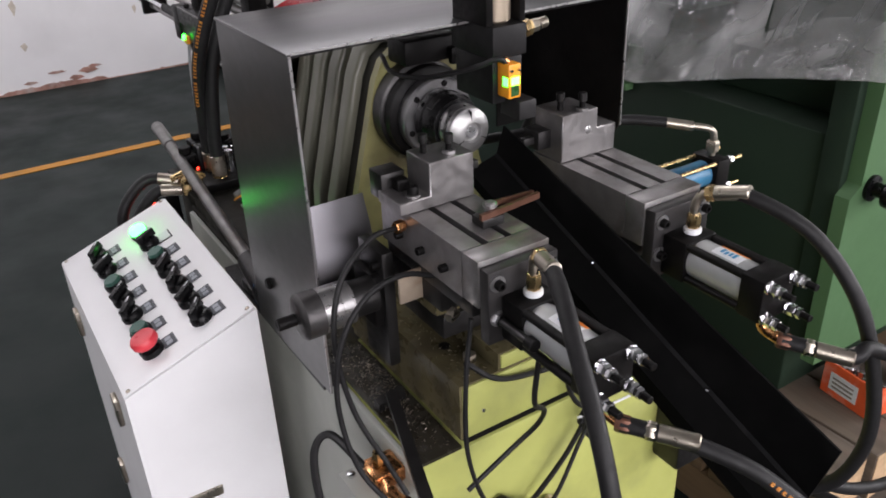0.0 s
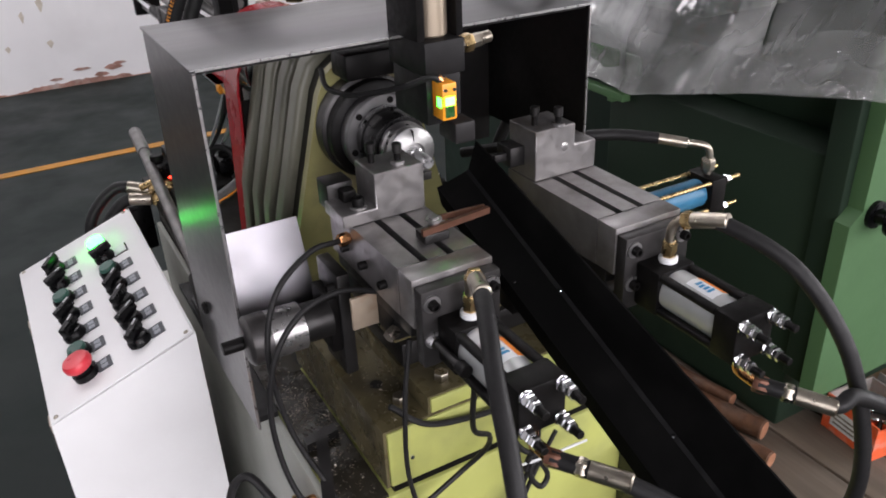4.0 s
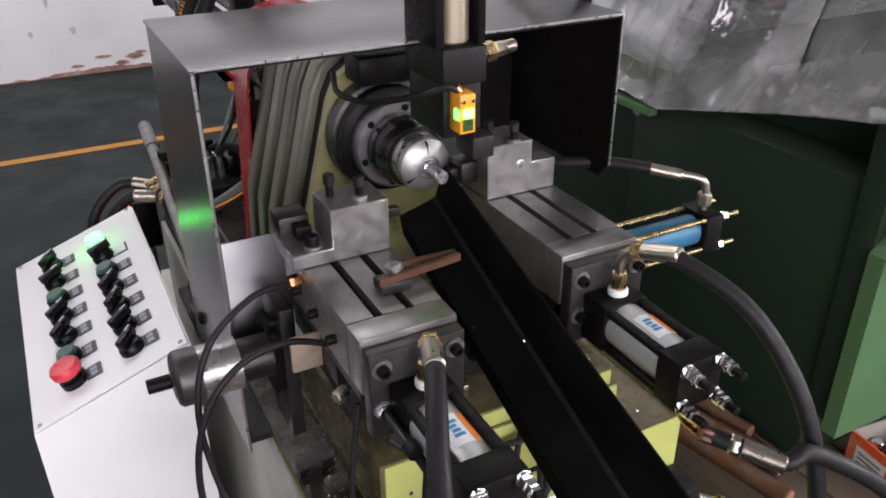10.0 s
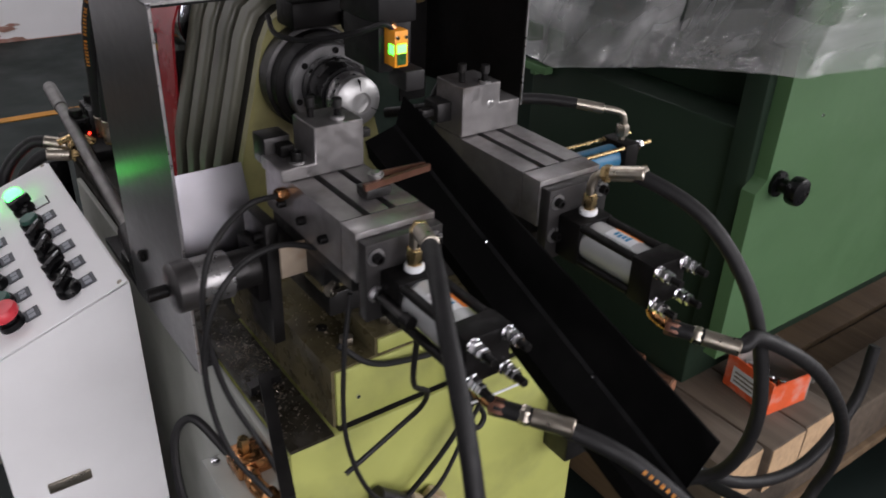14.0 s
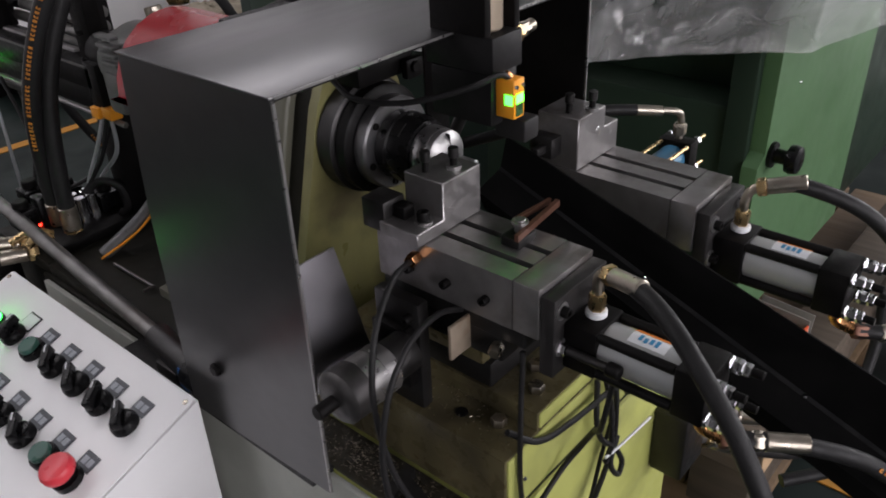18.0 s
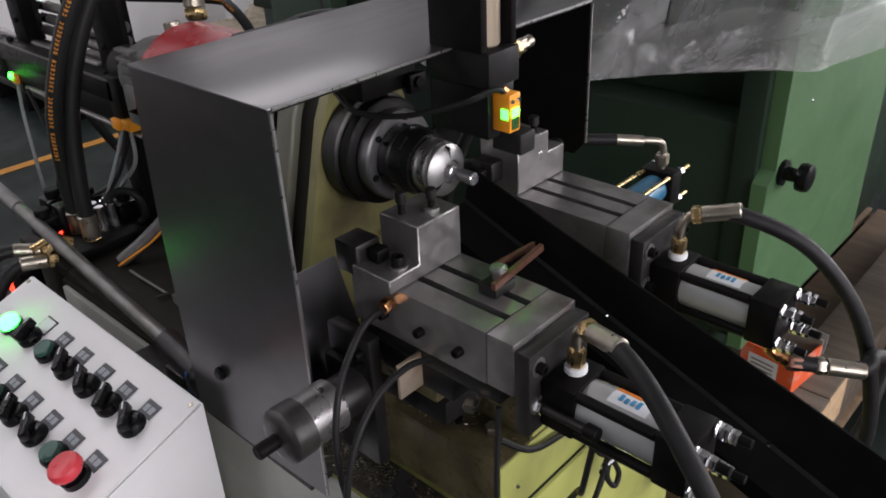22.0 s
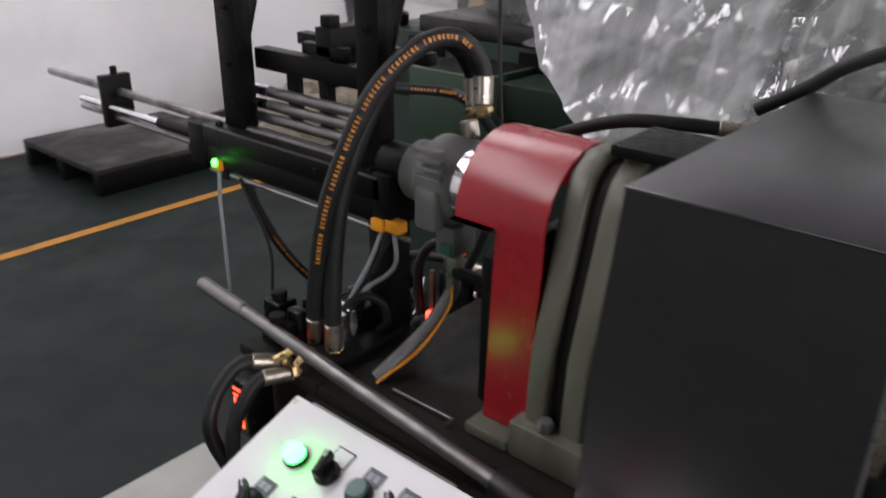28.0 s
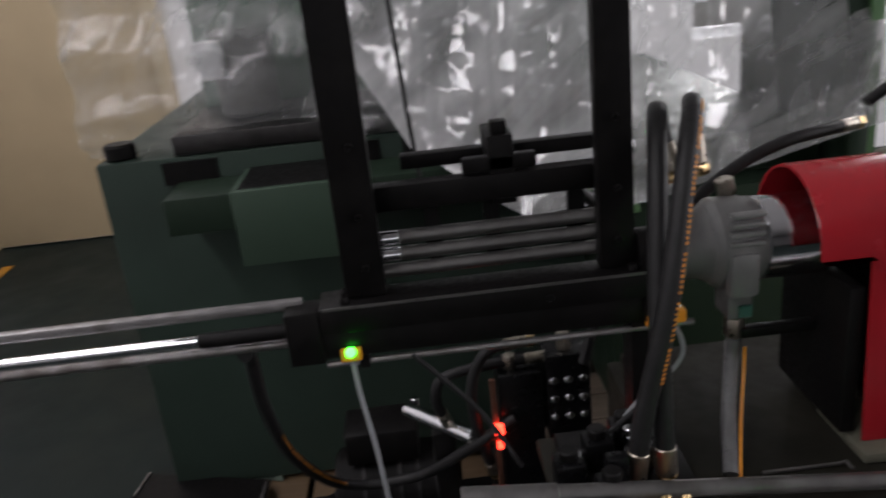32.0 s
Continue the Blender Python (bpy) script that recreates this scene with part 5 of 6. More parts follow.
part("oil_line", tb([(LX + .002, -.165, 1.185), (LX - .010, -.172, 1.12), (LX - .012, -.176, 1.04), (LX + .008, -.182, .968), (LX + .05, -.185, .925), (LX + .09, -.183, .933), (LX + .13, -.175, .985), (LX + .155, -.172, 1.02)], .0024, 8), "rubber", left_slide, "thin black cable loop")
part("brass_plug", hexnut(new_bm(), (LX + .002, -.14, 1.18), (LX - .008, -.144, 1.178), .006), "zinc", left_slide)
# bundle of cables tied at the front of the bed
cb = thing("cable_bundle", (.2, -.15, .95), "tied bundle of thin black cables at the bed front", "cable")
for k, pts in enumerate(([(.09, -.13, 1.11), (.12, -.142, 1.085), (.17, -.146, 1.075), (.24, -.15, 1.07), (.26, -.152, 1.05)], [(.215, -.142, 1.09), (.205, -.15, 1.05), (.215, -.152, 1.02), (.235, -.155, 1.0)], [(.225, -.142, 1.1), (.228, -.152, 1.05), (.23, -.155, 1.0)], [(.245, -.142, 1.1), (.238, -.152, 1.05), (.233, -.155, 1.0), (.22, -.155, .99), (.225, -.158, 1.01)], [(.235, -.155, 1.0), (.245, -.16, .975), (.235, -.162, .965), (.225, -.158, .985), (.24, -.155, 1.01)], [(.235, -.155, 1.0), (.2, -.155, .95), (.15, -.152, .9), (.1, -.15, .87)])):
    part("cable", tb(pts, .003, 8), "rubber", cb)
part("tie", tb([(.215, -.157, 1.0), (.24, -.16, 1.0), (.29, -.165, 1.003)], .0015, 6), "paper", cb, "white cable tie")
grip_b = thing("wing_valve", (.16, -.15, .86), "dark pipe tee with a brass cap on the bed front", "valve")
part("body", rd((.115, -.152, .925), (.215, -.152, .835), .011, 20), "darksteel", grip_b)
part("collar", rd((.15, -.152, .8935), (.165, -.152, .880), .0145, 20), "bare", grip_b)
part("cap", rd((.178, -.153, .868), (.193, -.153, .888), .0125, 20), "bare", grip_b)
part("nozzle", hexnut(new_bm(), (.215, -.152, .835), (.235, -.152, .815), .012), "brass", grip_b)
part("nozzle", hexnut(new_bm(), (.06, -.152, .86), (.085, -.152, .835), .014), "brass", grip_b)
part("stem", rd((.085, -.152, .835), (.115, -.152, .80), .009, 16), "bare", grip_b)
# hose manifold at the corner of the base
mf = thing("hose_manifold", (.4, -.16, .9), "dark hose manifold with brass unions on the base corner", "pipe fitting")
part("block", bx(.36, .4175, -.18, -.1385, .86, .95, .004), "darksteel", mf)
for a, b in (((.4175, -.172, .925), (.52, -.2, .86)), ((.4175, -.165, .885), (.50, -.18, .815))):
    a, b = Vector(a), Vector(b)
    d = (b - a).normalized()
    part("pipe", rd(a, b, .0085, 18), "steel", mf)
    part("union", hexnut(new_bm(), a + d * .03, a + d * .045, .0125), "brass", mf)
    part("union", hexnut(new_bm(), a + d * .05, a + d * .06, .011), "zinc", mf)
    part("ferrule", rd(a + d * .075, b + d * .02, .0115, 18), "zinc", mf)
part("hose", tb([(.50, -.18, .815), (.56, -.2, .77), (.68, -.24, .70), (.80, -.26, .69), (.90, -.26, .76), (.93, -.25, .85)], .009, 12), "rubber", mf)

# ---- bar feeder behind the headstock ----
fd = thing("bar_feeder", (.2, .9, 1.2), "black bar feeder with steel guide rods", "bar feeder")
part("beam", bx(.168, .222, .615, 1.0, 1.232, 1.264, .002), "black", fd)
part("cylinder_body", bx(.172, .205, .63, 1.03, 1.2, 1.2315, .002), "black", fd)
part("end_cap", bx(.168, .208, 1.0, 1.04, 1.196, 1.262, .003), "black", fd)
part("front_cap", bx(.168, .225, .598, .63, 1.2, 1.27, .003), "black", fd)
part("worn_edge", bx(.1672, .1692, .62, .995, 1.2615, 1.2645), "barsteel", fd, "bare worn edge of the beam")
for y in (.64, .97):
    socket_screw(fd, (.18, y, 1.264), (0, 0, 1), .0055, .007)
    socket_screw(fd, (.205, y, 1.264), (0, 0, 1), .0055, .007)
part("hole_plug", lt((.168, .738, 1.246), (.166, .738, 1.246), [(0, .005), (.0015, .004)], 12), "knob", fd)
ps = thing("feeder_pusher", (.19, 1.34, 1.24), "steel rods of the feeder with black end plate", "pusher")
part("guide_rail", bx(.194, .206, .7, 1.56, 1.256, 1.268, .002), "steel", ps, "long flat steel guide rail")
part("piston_rod", rd((.18, .7, 1.238), (.18, 1.40, 1.238), .0065), "chrome", ps, "polished piston rod")
part("guide_rod", rd((.19, .7, 1.218), (.19, 1.42, 1.218), .006), "steel", ps)
part("end_plate", bx(.17, .225, 1.295, 1.312, 1.2, 1.292, .002), "black", ps)
part("end_knob", rd((.198, 1.303, 1.292), (.198, 1.303, 1.306), .006), "black", ps)
part("rod_cover", rd((.18, 1.03, 1.238), (.18, 1.14, 1.238), .009), "black", fd)
part("sensor_rod", rd((.178, .57, 1.19), (.178, 1.0, 1.19), .004), "steel", fd)
for y in (.61, .95):
    part("rod_clip", bx(.172, .184, y, y + .012, 1.184, 1.2005), "black", fd)
for y0 in (.922, .634):
    part("post", bx(.19, .212, y0, y0 + (.046 if y0 > .8 else .04), 1.2645, 1.82, .0015), "black", fd)
    part("inner_rail", bx(.2125, .222, y0 + .006, y0 + .032, 1.2645, 1.82), "black", fd)
    for z in (1.30, 1.36, 1.44):
        socket_screw(fd, (.19, y0 + .019, z), (-1, 0, 0), .004, .006)
    part("angle_strip", sheet([(.215, y0 + .01, 1.38), (.215, y0 + .028, 1.38)], [(.245, y0 + .01, 1.47), (.245, y0 + .028, 1.47)], (.004, 0, 0)), "black", fd)
    part("drop_rail", bx(.245, .255, y0 + .01, y0 + .028, 1.47, 1.82), "black", fd)
part("cross_bar", bx(.222, .246, .66, .925, 1.352, 1.382, .002), "black", fd)
part("upper_bar", bx(.275, .295, .63, .89, 1.385, 1.402, .002), "black", fd)
part("clamp", bx(.225, .3, .76, .79, 1.345, 1.425, .002), "black", fd)
part("clamp_head", bx(.23, .25, .766, .784, 1.425, 1.44, .001), "black", fd)
part("side_wing", bx(.225, .24, .735, .82, 1.385, 1.402, .002), "black", fd)
for y in (.69, .79, .86):
    part("hanger", bx(.235, .25, y - .009, y + .009, 1.28, 1.352), "black", fd)
part("stand", bx(.175, .214, .606, .645, 1.0305, 1.2, .002), "black", fd)
for k in range(3):
    z = 1.279 + .0198 * k
    b = solid("raw_bar", rd((.226 + .001 * k, .655, z), (.226 + .001 * k, .935, z), .0083, 20), "barsteel", (.226, .8, z), "bare steel bar waiting in the feeder", "steel bar", "bars in the feeder")
    if k > 0:
        part("tip", rd((.226 + .001 * k, .9, z), (.226 + .001 * k, .936, z), .0086, 20), "chrome", b, "bright turned end")
for nm, y, lit in (("limit_sensor", .97, True), ("limit_sensor", .594, False)):
    sv = thing(nm, (.18, y, 1.2), "orange limit sensor on the feeder" + (" with a lit green lamp" if lit else ""), "sensor", "limit sensors")
    part("housing", bx(.166, .184, y - .012, y + .012, 1.196, 1.212, .002), "orange", sv)
    if lit:
        part("led", lt((.166, y, 1.209), (.160, y, 1.211), [(0, .006), (.003, .006), (.005, .003)], 14), "ledgreen", sv, "lit green lamp")
    else:
        part("cable_head", bx(.162, .176, y + .014, y + .034, 1.194, 1.21, .002), "orange", sv)
    if not lit:
        part("cable", tb([(.17, y + .02, 1.194), (.155, y + .03, 1.15), (.14, y + .05, 1.1), (.135, y + .07, 1.05)], .003, 8), "greycable", sv)
    part("cable", tb([(.172, y, 1.196), (.165, y - .004, 1.15), (.16, y - .012 if lit else y + .06, 1.09), (.155, y - .02 if lit else y + .12, 1.0)], .003, 8), "greycable", sv)
hose_thing("hydraulic_hose", [(.21, 1.1, 1.2), (.31, 1.121, 1.15), (.346, 1.124, 1.041), (.419, 1.112, .905), (.55, 1.064, .752), (.552, .934, .75), (.471, .83, .856), (.47, .76, .90)], .0095, "sagging black hose below the bar feeder", (.3, .6), ends=False)
hose_thing("hydraulic_hose", [(.30, .56, 1.25), (.33, .51, 1.29), (.35, .447, 1.322), (.36, .386, 1.342), (.38, .328, 1.345), (.42, .26, 1.34)], .0085, "black hose running past the headstock")
hose_thing("hydraulic_hose", [(.41, .25, 1.37), (.41, .20, 1.403), (.41, .165, 1.43), (.415, .12, 1.452), (.425, .095, 1.45), (.44, .11, 1.39), (.44, .16, 1.28), (.42, .2, 1.18), (.40, .215, 1.1), (.395, .22, 1.03)], .008, "black hose arching past the hood top", ends=False)
hose_thing("hydraulic_hose", [(.3, .775, 1.335), (.42, .727, 1.314), (.42, .683, 1.308), (.42, .642, 1.281), (.42, .621, 1.24), (.41, .63, 1.12), (.39, .66, 1.03)], .008, "short black hose with orange marks behind the cylinder", (.15, .4), ends=False)
solid("hanging_cable", tb([(.75, .85, 1.1), (.76, .88, 1.4), (.80, .92, 2.4), (.80, .92, CEIL)], .004, 8), "rubber", (.75, .85, 1.1), "thin black cable hanging from the ceiling", "cable")

# ---- green machine on its pallet, wrapped in film ----
PT = .40
gm = thing("green_machine", (1.5, .8, PT), "dark green machine tool wrapped in clear film", "machine tool")
part("cabinet", bx(1.1, 2.3, .5, 1.575, PT, 1.255, .006), "greencab", gm)
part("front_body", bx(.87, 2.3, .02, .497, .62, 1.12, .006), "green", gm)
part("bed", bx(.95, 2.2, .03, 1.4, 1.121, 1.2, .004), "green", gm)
part("drawer", bx(.9, 1.098, 1.02, 1.25, 1.055, 1.215, .004), "greenmid", gm, "green open drip box")
part("drawer_inside", bx(.915, 1.09, 1.035, 1.235, 1.2155, 1.2165), "black", gm)
for y in (1.38, 1.02, .85):
    part("vent", bx(1.094, 1.0995, y - .07, y + .05, 1.195, 1.245), "black", gm)
part("top_knob", rd((1.15, 1.53, 1.255), (1.15, 1.53, 1.29), .035), "black", gm)
part("column", bx(1.45, 2.2, .3, 1.4, 1.256, 2.1, .02), "greenp", gm)
part("head", bx(1.15, 1.6, .75, 1.1, 1.5, 1.75, .02), "greenp", gm)
part("table", bx(1.1, 1.45, .45, 1.4, 1.256, 1.30, .006), "darksteel", gm)
part("motor", rd((1.3, 1.25, 1.3), (1.3, 1.25, 1.5), .07, 28), "grey", gm)
part("socket_box", bx(1.2, 1.26, 1.28, 1.34, 1.40, 1.48, .004), "paper", gm)
# lit end cabinet with a hand knob; its paler green door carries the light
ec = thing("end_cabinet", (.95, -.02, .727), "light green sheet metal end cabinet with black knob", "cabinet")
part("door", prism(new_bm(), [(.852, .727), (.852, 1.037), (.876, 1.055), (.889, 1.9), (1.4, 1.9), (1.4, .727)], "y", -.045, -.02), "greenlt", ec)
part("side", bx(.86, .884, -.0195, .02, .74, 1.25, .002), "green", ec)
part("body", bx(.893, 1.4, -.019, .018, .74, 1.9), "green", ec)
for z in (1.02, 1.14, 1.26):
    part("rivet", lt((.985, -.045, z), (.985, -.047, z), [(0, .003), (.0015, .002)], 10), "chrome", ec)
kn = part("hand_knob", lt((.903, -.045, 1.045), (.903, -1, 1.045), [(0, .021), (.006, .021), (.008, .012), (.026, .011), (.028, .022), (.036, .0235), (.044, .0215), (.046, .018)], 32), "knob", ec, "black plastic hand knob")
gb = thing("bracket_light_green", (.87, .48, 1.1), "small light green bracket on the machine side", "bracket")
part("plate", bx(.85, .8695, .44, .56, 1.092, 1.106, .001), "greenlt", gb)
part("plate", bx(.885, .892, .44, .58, 1.1065, 1.17, .001), "greenlt", gb)
part("tab", bx(.85, .8695, .468, .482, 1.085, 1.094, .001), "greenlt", gb)

rng = random.Random(5)


def film(name, grid, label, material="film"):
    bm = new_bm()
    rows = [[bm.verts.new(p) for p in r] for r in grid]
    for A, B2 in zip(rows, rows[1:]):
        for i in range(len(A) - 1):
            bm.faces.new((A[i], A[i + 1], B2[i + 1], B2[i]))
    at = tuple(grid[0][0])
    ob = solid(name, bm, material, at, label, "plastic film")
    ob.data.shade_smooth()
    ob.data.set_sharp_from_angle(angle=radians(170))
    return ob


rngf = random.Random(12)
FOLDS = [(rngf.uniform(0, math.pi), rngf.uniform(1.4, 6.0) * (1 + 2 * (k > 12)), rngf.uniform(0, 1)) for k in range(22)]


def crumple(u, v):
    """Flat facets that meet in sharp creases: folded paper waves in many directions."""
    s = 0
    for k, (a, f, ph) in enumerate(FOLDS):
        w = f * (math.cos(a) * u + math.sin(a) * v) + ph + .35 * noise.noise(Vector((u * 1.7, v * 1.7, k)))
        tri = abs((w % 1.0) - .5) * 2
        s += (tri - .5) * .075 / f * max(0, .35 + 1.3 * noise.noise(Vector((u * 2.2, v * 2.2, k + 20))))
    return s


def drape(y, v):
    """The cover's drop in front of the machine: its place at y, from the lower edge (v = 0) to the top."""
    low = 1.112 + min(.135, .235 * max(0, .45 - y)) + .008 * noise.noise(Vector((y * 4, 0, 0))) + max(0, y - .66) * .66 + max(0, y - .88) * 1.15
    z = low + v * max(.05, 2.05 - low)
    x = .84 + .2 * v + .05 * max(0, y) + .28 * max(0, y - .68) - .012 * math.exp(-v * 30)
    over = max(0, -.1 - y)
    rough = .5 + .75 * min(1, max(0, (y - .12) / .3)) * (.55 + .45 * math.exp(-v * 4))
    return Vector((x - crumple(y, z) * rough + over * .85, y + over * .72, z))


film("plastic_cover", [[drape(-.8 + .96 * i / 190, j / 230) for i in range(191)] for j in range(231)], "smooth hanging clear plastic film over the green machine", "filmdim")
film("plastic_cover", [[drape(.1605 + .99 * i / 250, j / 230) + Vector((-.004, 0, 0)) for i in range(251)] for j in range(231)], "crumpled glossy plastic film gathered over the green machine")
# the turned-up lower edge lies double over the cover
film("plastic_hem", [[drape(-.78 + 1.5 * i / 280, (.004 + .085 * j / 24) * (1 + .45 * noise.noise(Vector((i * .03, 2, 0))))) + Vector((-.012 - .004 * math.sin(i * .11), 0, 0)) for i in range(281)] for j in range(25)], "turned-up double edge of the plastic film", "filmdim")
g = []
for j in range(101):
    v = j / 100
    g.append([])
    for i in range(151):
        y = .55 + 1.05 * i / 150
        z = 1.262 + v * .75
        g[-1].append(Vector((1.12 + .1 * v - crumple(y * .5 + 7, z * 1.6) * 2.0, y, z)))
film("plastic_sheet", g, "smooth hanging sheet of clear plastic film", "filmclear")

# wooden pallets and what lies on them
def pallet(name, x0, x1, y0, y1, label):
    p = thing(name, ((x0 + x1) / 2, (y0 + y1) / 2, FL), label, "pallet", "wooden pallets")
    for xx in (x0, (x0 + x1) / 2 - .04, x1 - .08):
        part("runner", bx(xx, xx + .08, y0, y1, FL, FL + .09, .004), "wood", p)
    n = max(3, int((y1 - y0) / .125))
    for k in range(n):
        a = y0 + (y1 - y0) * k / n
        part("plank", bx(x0, x1, a, a + (y1 - y0) / n - .016, FL + .0905, FL + .112 + .002 * (k % 2), .003), "wood", p)
    return p


pallet("wooden_pallet", .83, 2.3, -.16, .70, "weathered wooden pallet under the green machine")
pallet("wooden_pallet", .90, 2.3, .74, 1.62, "weathered wooden pallet under the green machine")
for x0, x1, y0, y1, z0, z1 in ((.765, .864, -.165, .66, .515, .615), (.868, .966, -.178, .62, .515, .615), (.97, 1.068, -.176, .60, .515, .614), (.78, 2.2, -.15, -.04, .3845, .5145), (.78, 2.2, .42, .53, .3845, .5145)):
    beam = thing("wood_beam", ((x0 + x1) / 2, (y0 + y1) / 2, z0), "rough sawn wooden skid beam below the machine", "wood beam", "skid beams")
    part("timber", bx(x0, x1, y0, y1, z0, z1, .004), "woodold", beam)
    # End faces are paler: sawn grain plus the light that falls on them.
    if y1 - y0 > .3:
        part("end_grain", bx(x0 + .003, x1 - .003, y0 - .0012, y0 - .0002, z0 + .003, z1 - .003), "woodend", beam, "sawn end grain, made paler for the light on it")
solid("wood_board", bx(1.5, 1.75, -.3, -.22, .72, .775, .003), "wood", (1.6, -.26, .72), "pale sawn wooden board on a stand", "wood beam", "loose beams")
solid("wood_trestle", bx(1.52, 1.73, -.29, -.23, FL, .7195, .003), "black", (1.6, -.26, FL), "dark stand below the pale board", "stand")
for x, y, dx, dy, r, mt, L in ((.81, .09, -.07, .21, .0155, "steel", .52), (.832, .012, -.07, .25, .018, "rust", .5), (.786, -.042, -.05, .25, .016, "rust", .5), (.852, .10, -.05, .25, .014, "rust", .48), (.772, .18, -.04, .25, .012, "steel", .4)):
    d = Vector((dx, dy, 0)).normalized()
    a = Vector((x, y, .6155 + r))
    sb = thing("scrap_bar", tuple(a), "rusty round steel bar lying on the skid beams" if mt == "rust" else "bare round steel bar lying on the skid beams", "steel bar", "loose bars")
    part("bar", rd(a, a + d * L, r, 20), mt, sb)
    part("cut_end", rd(a - d * .0008, a - d * .0001, r * .9, 20), "cutend" if mt == "rust" else "chrome", sb, "sawn end face")
ob = thing("orange_box", (.99, -.07, .616), "torn orange cardboard box with small parts", "cardboard box")
m = Matrix.Translation((.99, -.072, .6155)) @ Matrix.Rotation(radians(-97), 4, "Z")
part("front_side", bx(-.052, .052, -.05, -.047, 0, .068, m=m), "boxorange", ob)
part("back_side", bx(-.052, .052, .047, .05, 0, .07, m=m), "boxgrey", ob)
part("end_side", bx(-.052, -.049, -.047, .047, 0, .07, m=m), "boxgrey", ob)
part("end_side", bx(.049, .052, -.047, .047, 0, .06, m=m), "boxorange", ob)
part("bottom", bx(-.049, .049, -.047, .047, 0, .003, m=m), "boxgrey", ob)
part("flap", bx(-.052, .052, .05, .052, .045, .085, m=m @ Matrix.Rotation(radians(-12), 4, "X")), "boxgrey", ob)
part("label_sheet", bx(-.036, .022, -.0508, -.0502, .014, .05, m=m), "paper", ob)
bm = new_bm()
for k in range(3):
    box(bm, -.03, .014, -.0514, -.0509, .02 + k * .009, .024 + k * .009, m=m)
part("label_mark", bm, "boxgrey", ob)
for k in range(4):
    c = m @ Vector((-.032 + .021 * k, -.01 + .012 * (k % 2), .004))
    part("small_part", rd(c, c + Vector((.006, .003, .04)), .0105, 16), "chrome", ob)
# clutter below the feeder
ct = thing("sheet_tray", (1.03, 1.5, .384), "black sheet metal plate lying on the pallet", "metal plate")
part("plate", prism(new_bm(), [(1.153, 1.666), (1.038, 1.683), (.898, 1.338), (1.061, 1.33)], "z", .416, .422), "black", ct)
part("end_rim", prism(new_bm(), [(1.15, 1.66), (1.06, 1.673), (1.058, 1.669), (1.148, 1.656)], "z", .4225, .428), "steel", ct)
part("end_rim", prism(new_bm(), [(1.055, 1.34), (.91, 1.347), (.91, 1.343), (1.055, 1.336)], "z", .4225, .428), "steel", ct)
part("rest", bx(1.0, 1.08, 1.4, 1.6, .3845, .4155), "black", ct)
part("hose_loop", tb([(.95, 1.66, .40), (.92, 1.6, .396), (.91, 1.45, .396), (.92, 1.32, .396), (.97, 1.2, .396), (1.03, 1.12, .40)], .011, 10), "rubber", ct)
lug = thing("foot_lug", (1.16, 1.38, .41), "small pale green foot lug of the machine", "bracket")
part("pad", prism(new_bm(), [(1.19, 1.44), (1.14, 1.43), (1.10, 1.31), (1.15, 1.31)], "z", .385, .43), "greenp", lug)
part("bolt", hexnut(new_bm(), (1.145, 1.37, .43), (1.145, 1.37, .445), .012), "steel", lug)
mt_ = thing("pump_motor", (.75, .95, FL), "black pump motor unit below the feeder", "pump")
part("tank", bx(.47, .8, .75, 1.2, FL, .55, .005), "black", mt_)
part("motor", rd((.7, .87, .64), (.7, 1.1, .64), .075, 32), "black", mt_)
for k in range(5):
    part("cooling_fin", lt((.7, .9 + .035 * k, .64), (.7, 2, .64), [(0, .079), (.006, .079)], 32), "darksteel", mt_)
part("motor_foot", bx(.64, .76, .9, 1.07, .5505, .566, .003), "black", mt_)
part("junction", bx(.65, .75, .93, 1.07, .716, .785, .006), "black", mt_)
part("eye_bolt", rd((.72, .93, .785), (.72, .93, .81), .008), "chrome", mt_)
part("suction_pipe", rd((.62, .94, .847), (.475, .828, .867), .014, 20), "chrome", mt_, "bare steel pipe stub")
part("pipe_post", bx(.53, .57, .86, .9, .5505, .845, .003), "black", mt_)
vu = thing("valve_block", (.5, .72, .55), "black solenoid valve block on the pump unit", "hydraulic valve")
part("pedestal", bx(.475, .6, .60, .80, FL, .76, .004), "black", vu)
part("solenoid", bx(.475, .555, .71, .782, .761, .975, .004), "knob", vu)
part("solenoid", bx(.475, .555, .632, .704, .84, 1.0, .004), "knob", vu)
part("adapter_plate", bx(.466, .4745, .787, .797, .76, .975, .001), "copperdark", vu, "bare copper toned strip")
for r in range(3):
    for c in range(3):
        part("bolt", lt((.4745, .645 + .024 * c, .89 + .034 * r), (.468, .645 + .024 * c, .89 + .034 * r), [(0, .007), (.004, .007), (.006, .0045)], 14), "chrome", vu)
part("status_lamp", bx(.4545, .4655, .781, .795, .88, .896), "ledred", vu, "lit red indicator lamp")
part("status_lamp", bx(.4565, .4655, .784, .793, .852, .862), "ledred", vu, "lit red indicator lamp")
part("union", hexnut(new_bm(), (.5, .76, .9755), (.5, .76, 1.0), .012), "zinc", vu)
part("union", hexnut(new_bm(), (.5, .67, 1.0005), (.5, .67, 1.03), .013), "zinc", vu)
hose_thing("hydraulic_hose", [(.48, .735, 1.032), (.475, .793, 1.025), (.47, .822, .981), (.47, .826, .917), (.475, .813, .84), (.5, .80, .78)], .009, "short looped black hose at the pump valves")
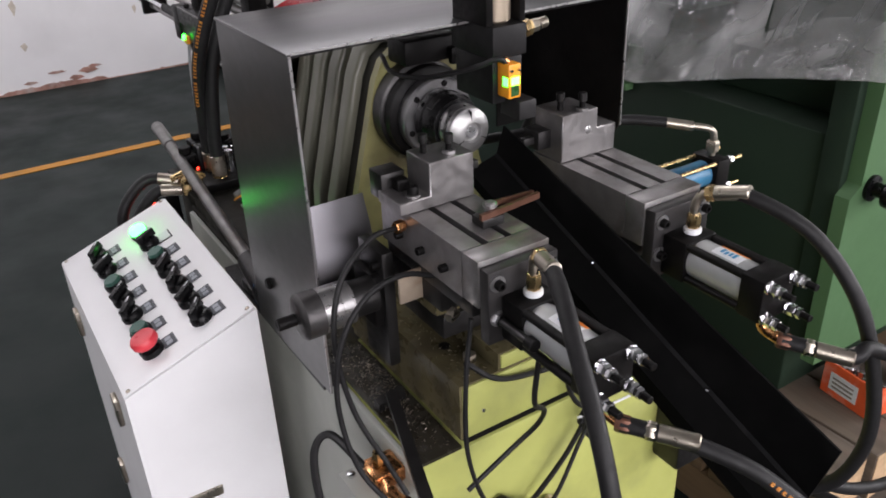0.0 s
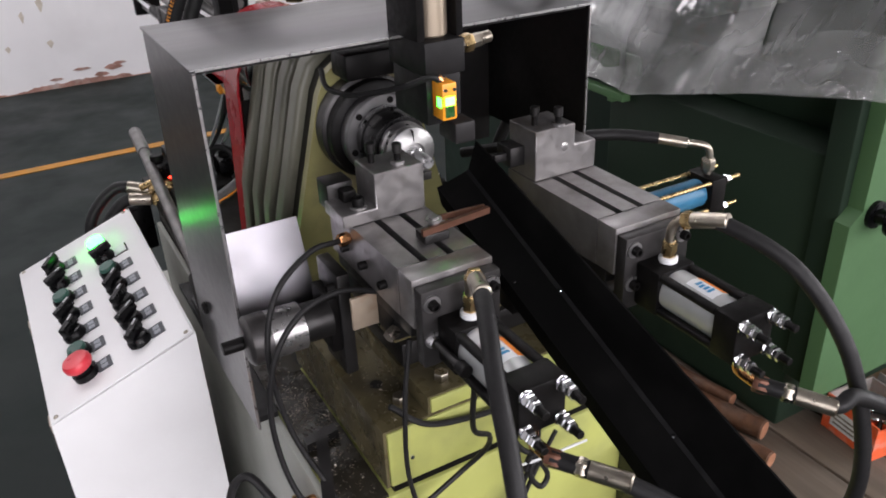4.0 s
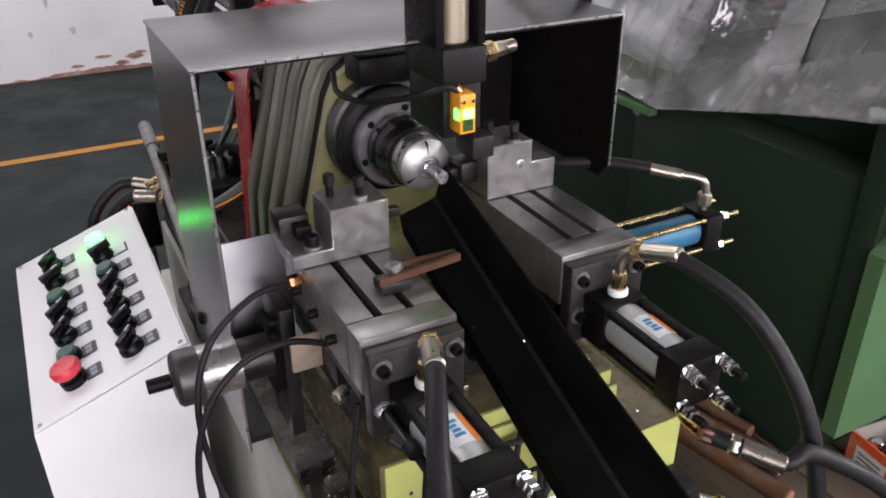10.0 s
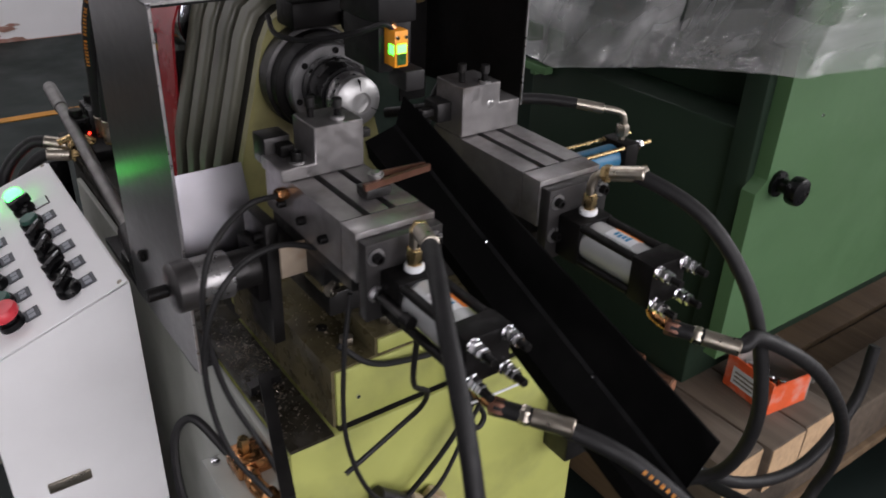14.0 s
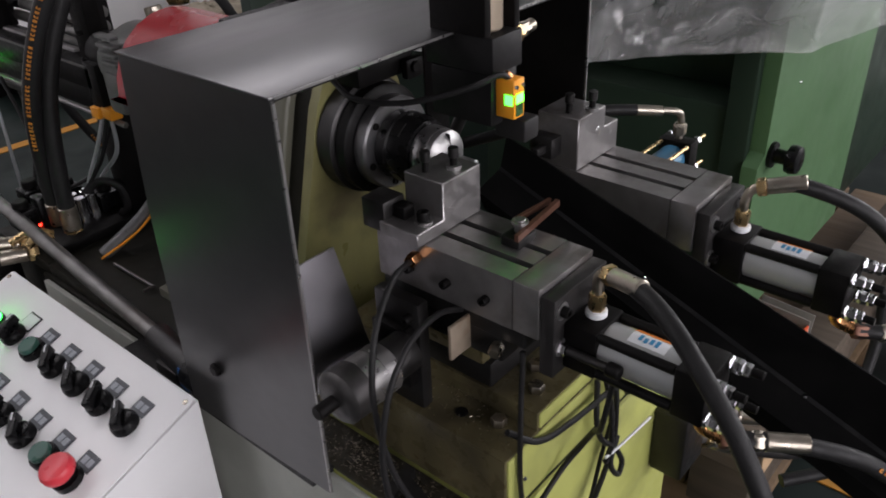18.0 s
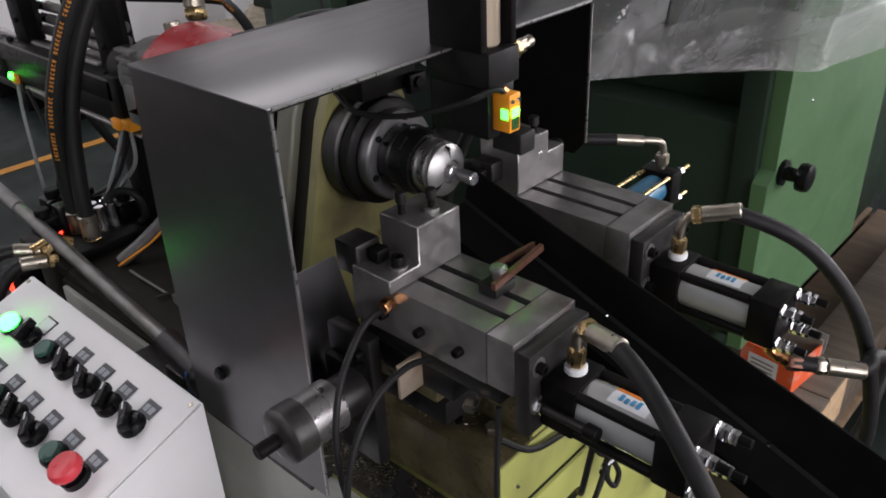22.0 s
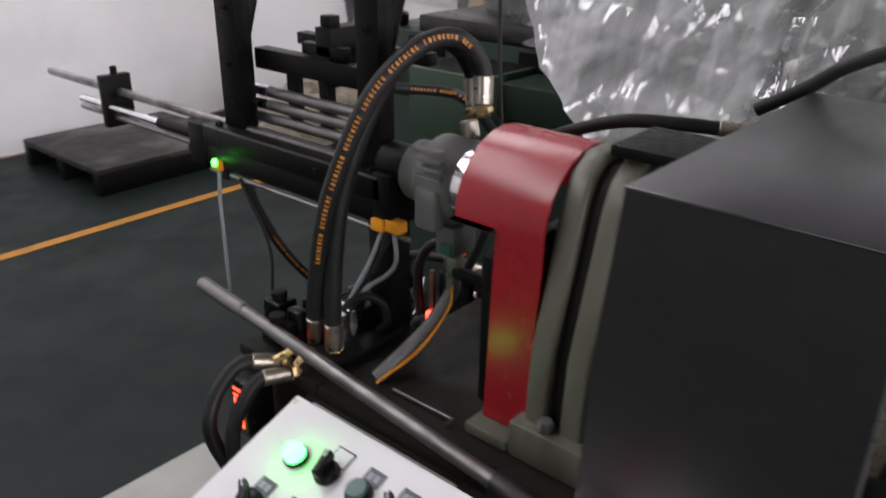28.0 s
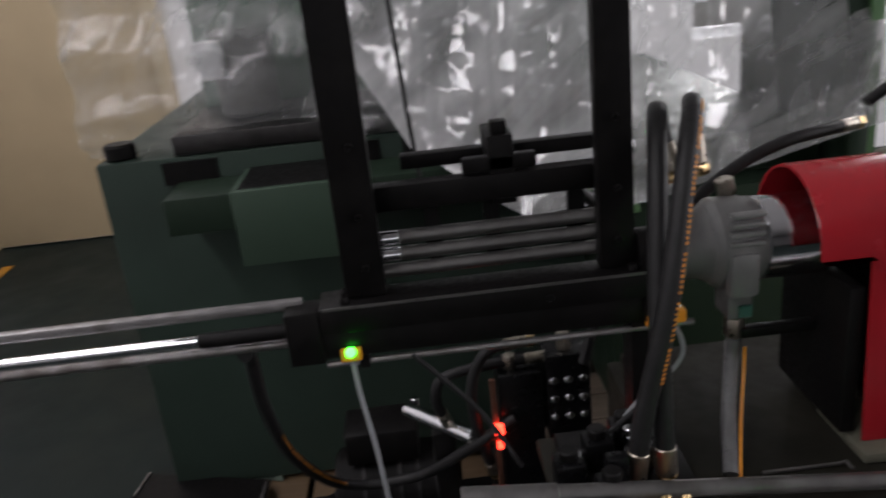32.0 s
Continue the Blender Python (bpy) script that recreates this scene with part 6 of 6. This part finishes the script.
hose_thing("hydraulic_hose", [(.5, .70, .99), (.5, .80, .985), (.5, .87, .97), (.5, .885, .93), (.52, .87, .87)], .009, "short looped black hose at the pump valves")

# ---- work bars ----
def work_bar(name, y):
    b = thing(name, (AX, y, AZ), "turned steel bar with a bright machined tip", "steel bar", "work bars")
    part("shank", rd((AX, y + .078, AZ), (AX, y + .27, AZ), .0078, 24), "barsteel", b)
    part("tip", lt((AX, y, AZ), (AX, y + 1, AZ), [(0, .0052), (.001, .0062), (.024, .0062), (.025, .0076), (.077, .0076), (.0778, .007)], 24), "bartip", b, "bright machined tip")
    return b


bar_one = work_bar("work_bar", -.008)
bar_two = work_bar("work_bar", .30)


def motions():
    """Cross slide, both feeds and the work bars."""
    R, L = .032, -.021
    cross = [(0, 0), (1.2, 0), (1.9, R), (6.2, R), (6.55, 0), (6.85, L), (11.05, L), (11.4, 0), (13.6, 0), (14.6, R), (19.45, R), (19.9, L), (24.2, L), (24.6, 0), (32, 0)]
    fl = [(0, 0), (2.0, 0), (2.5, .007), (3.5, .016), (5.5, .033), (6.5, .037), (6.9, 0), (15.3, .003), (16, .014), (17, .022), (18, .032), (19, .041), (19.5, .044), (20.0, .016), (20.4, .006), (32, .004)]
    fr = [(0, 0), (6.6, .001), (7, .006), (8, .018), (9, .028), (10, .035), (11.1, .041), (11.5, .022), (12, .002), (19.6, -.002), (20.0, .002), (20.5, .011), (21.5, .022), (22, .028), (23, .031), (24, .032), (24.5, .032), (25.2, -.006), (32, -.008)]

    def at(rows, t):
        for (a, u), (b, v) in zip(rows, rows[1:]):
            if a <= t <= b:
                return u + (v - u) * (t - a) / (b - a)
        return rows[-1][1]

    def ride(ob, feeds):
        ts = sorted({t for t, _ in cross} | {t for f in feeds for t, _ in f})
        p = ob.location.copy()
        walk(ob, [(t, Matrix.Translation((p.x + at(cross, t), p.y + sum(at(f, t) for f in feeds), p.z))) for t in ts])

    for ob in (car, bc, chute):
        ride(ob, [])
    p = ps.location.copy()
    walk(ps, [(t, Matrix.Translation((p.x, p.y + d, p.z))) for t, d in ((0, 0), (27.8, 0), (28.2, .02), (28.5, .08), (29, .27), (29.4, .32), (32, .32))])
    ride(left_slide, [fl])
    ride(right_slide, [fr])
    dip = math.degrees(math.atan(SL))

    def bar(t0, start, work):
        """Waits inside the spindle, comes to work, is pushed out at t0 and slides down the chute to the floor."""
        rows = [(0, start)] + work
        out = [(t, pose(AX, y, AZ)) for t, y in rows]
        for t, y in ((t0, -.012), (t0 + .3, -.061), (t0 + .5, -.127), (t0 + .7, -.183)):
            out.append((t, pose(AX, y, AZ)))
        out.append((t0 + .9, pose(AX, -.226, 1.188, 17)))
        out.append((t0 + 1.0, pose(AX, -.282, ch(-.282, .009), dip)))
        out.append((t0 + 1.1, pose(AX, -.363, ch(-.363, .009), dip)))
        out.append((t0 + 1.4, pose(AX, -.57, ch(-.57, .009), dip)))
        out.append((t0 + 1.75, pose(AX, -.66, .72, 50)))
        out.append((t0 + 2.0, pose(AX + start, -.60, FL + .02, 5)))
        out.append((32, pose(AX + start, -.60, FL + .008, 0)))
        return out

    walk(bar_one, bar(12.0, .02, [(.2, .02), (.7, -.008)]))
    walk(bar_two, bar(24.7, .30, [(13.6, .30), (14.9, -.008)]))


motions()
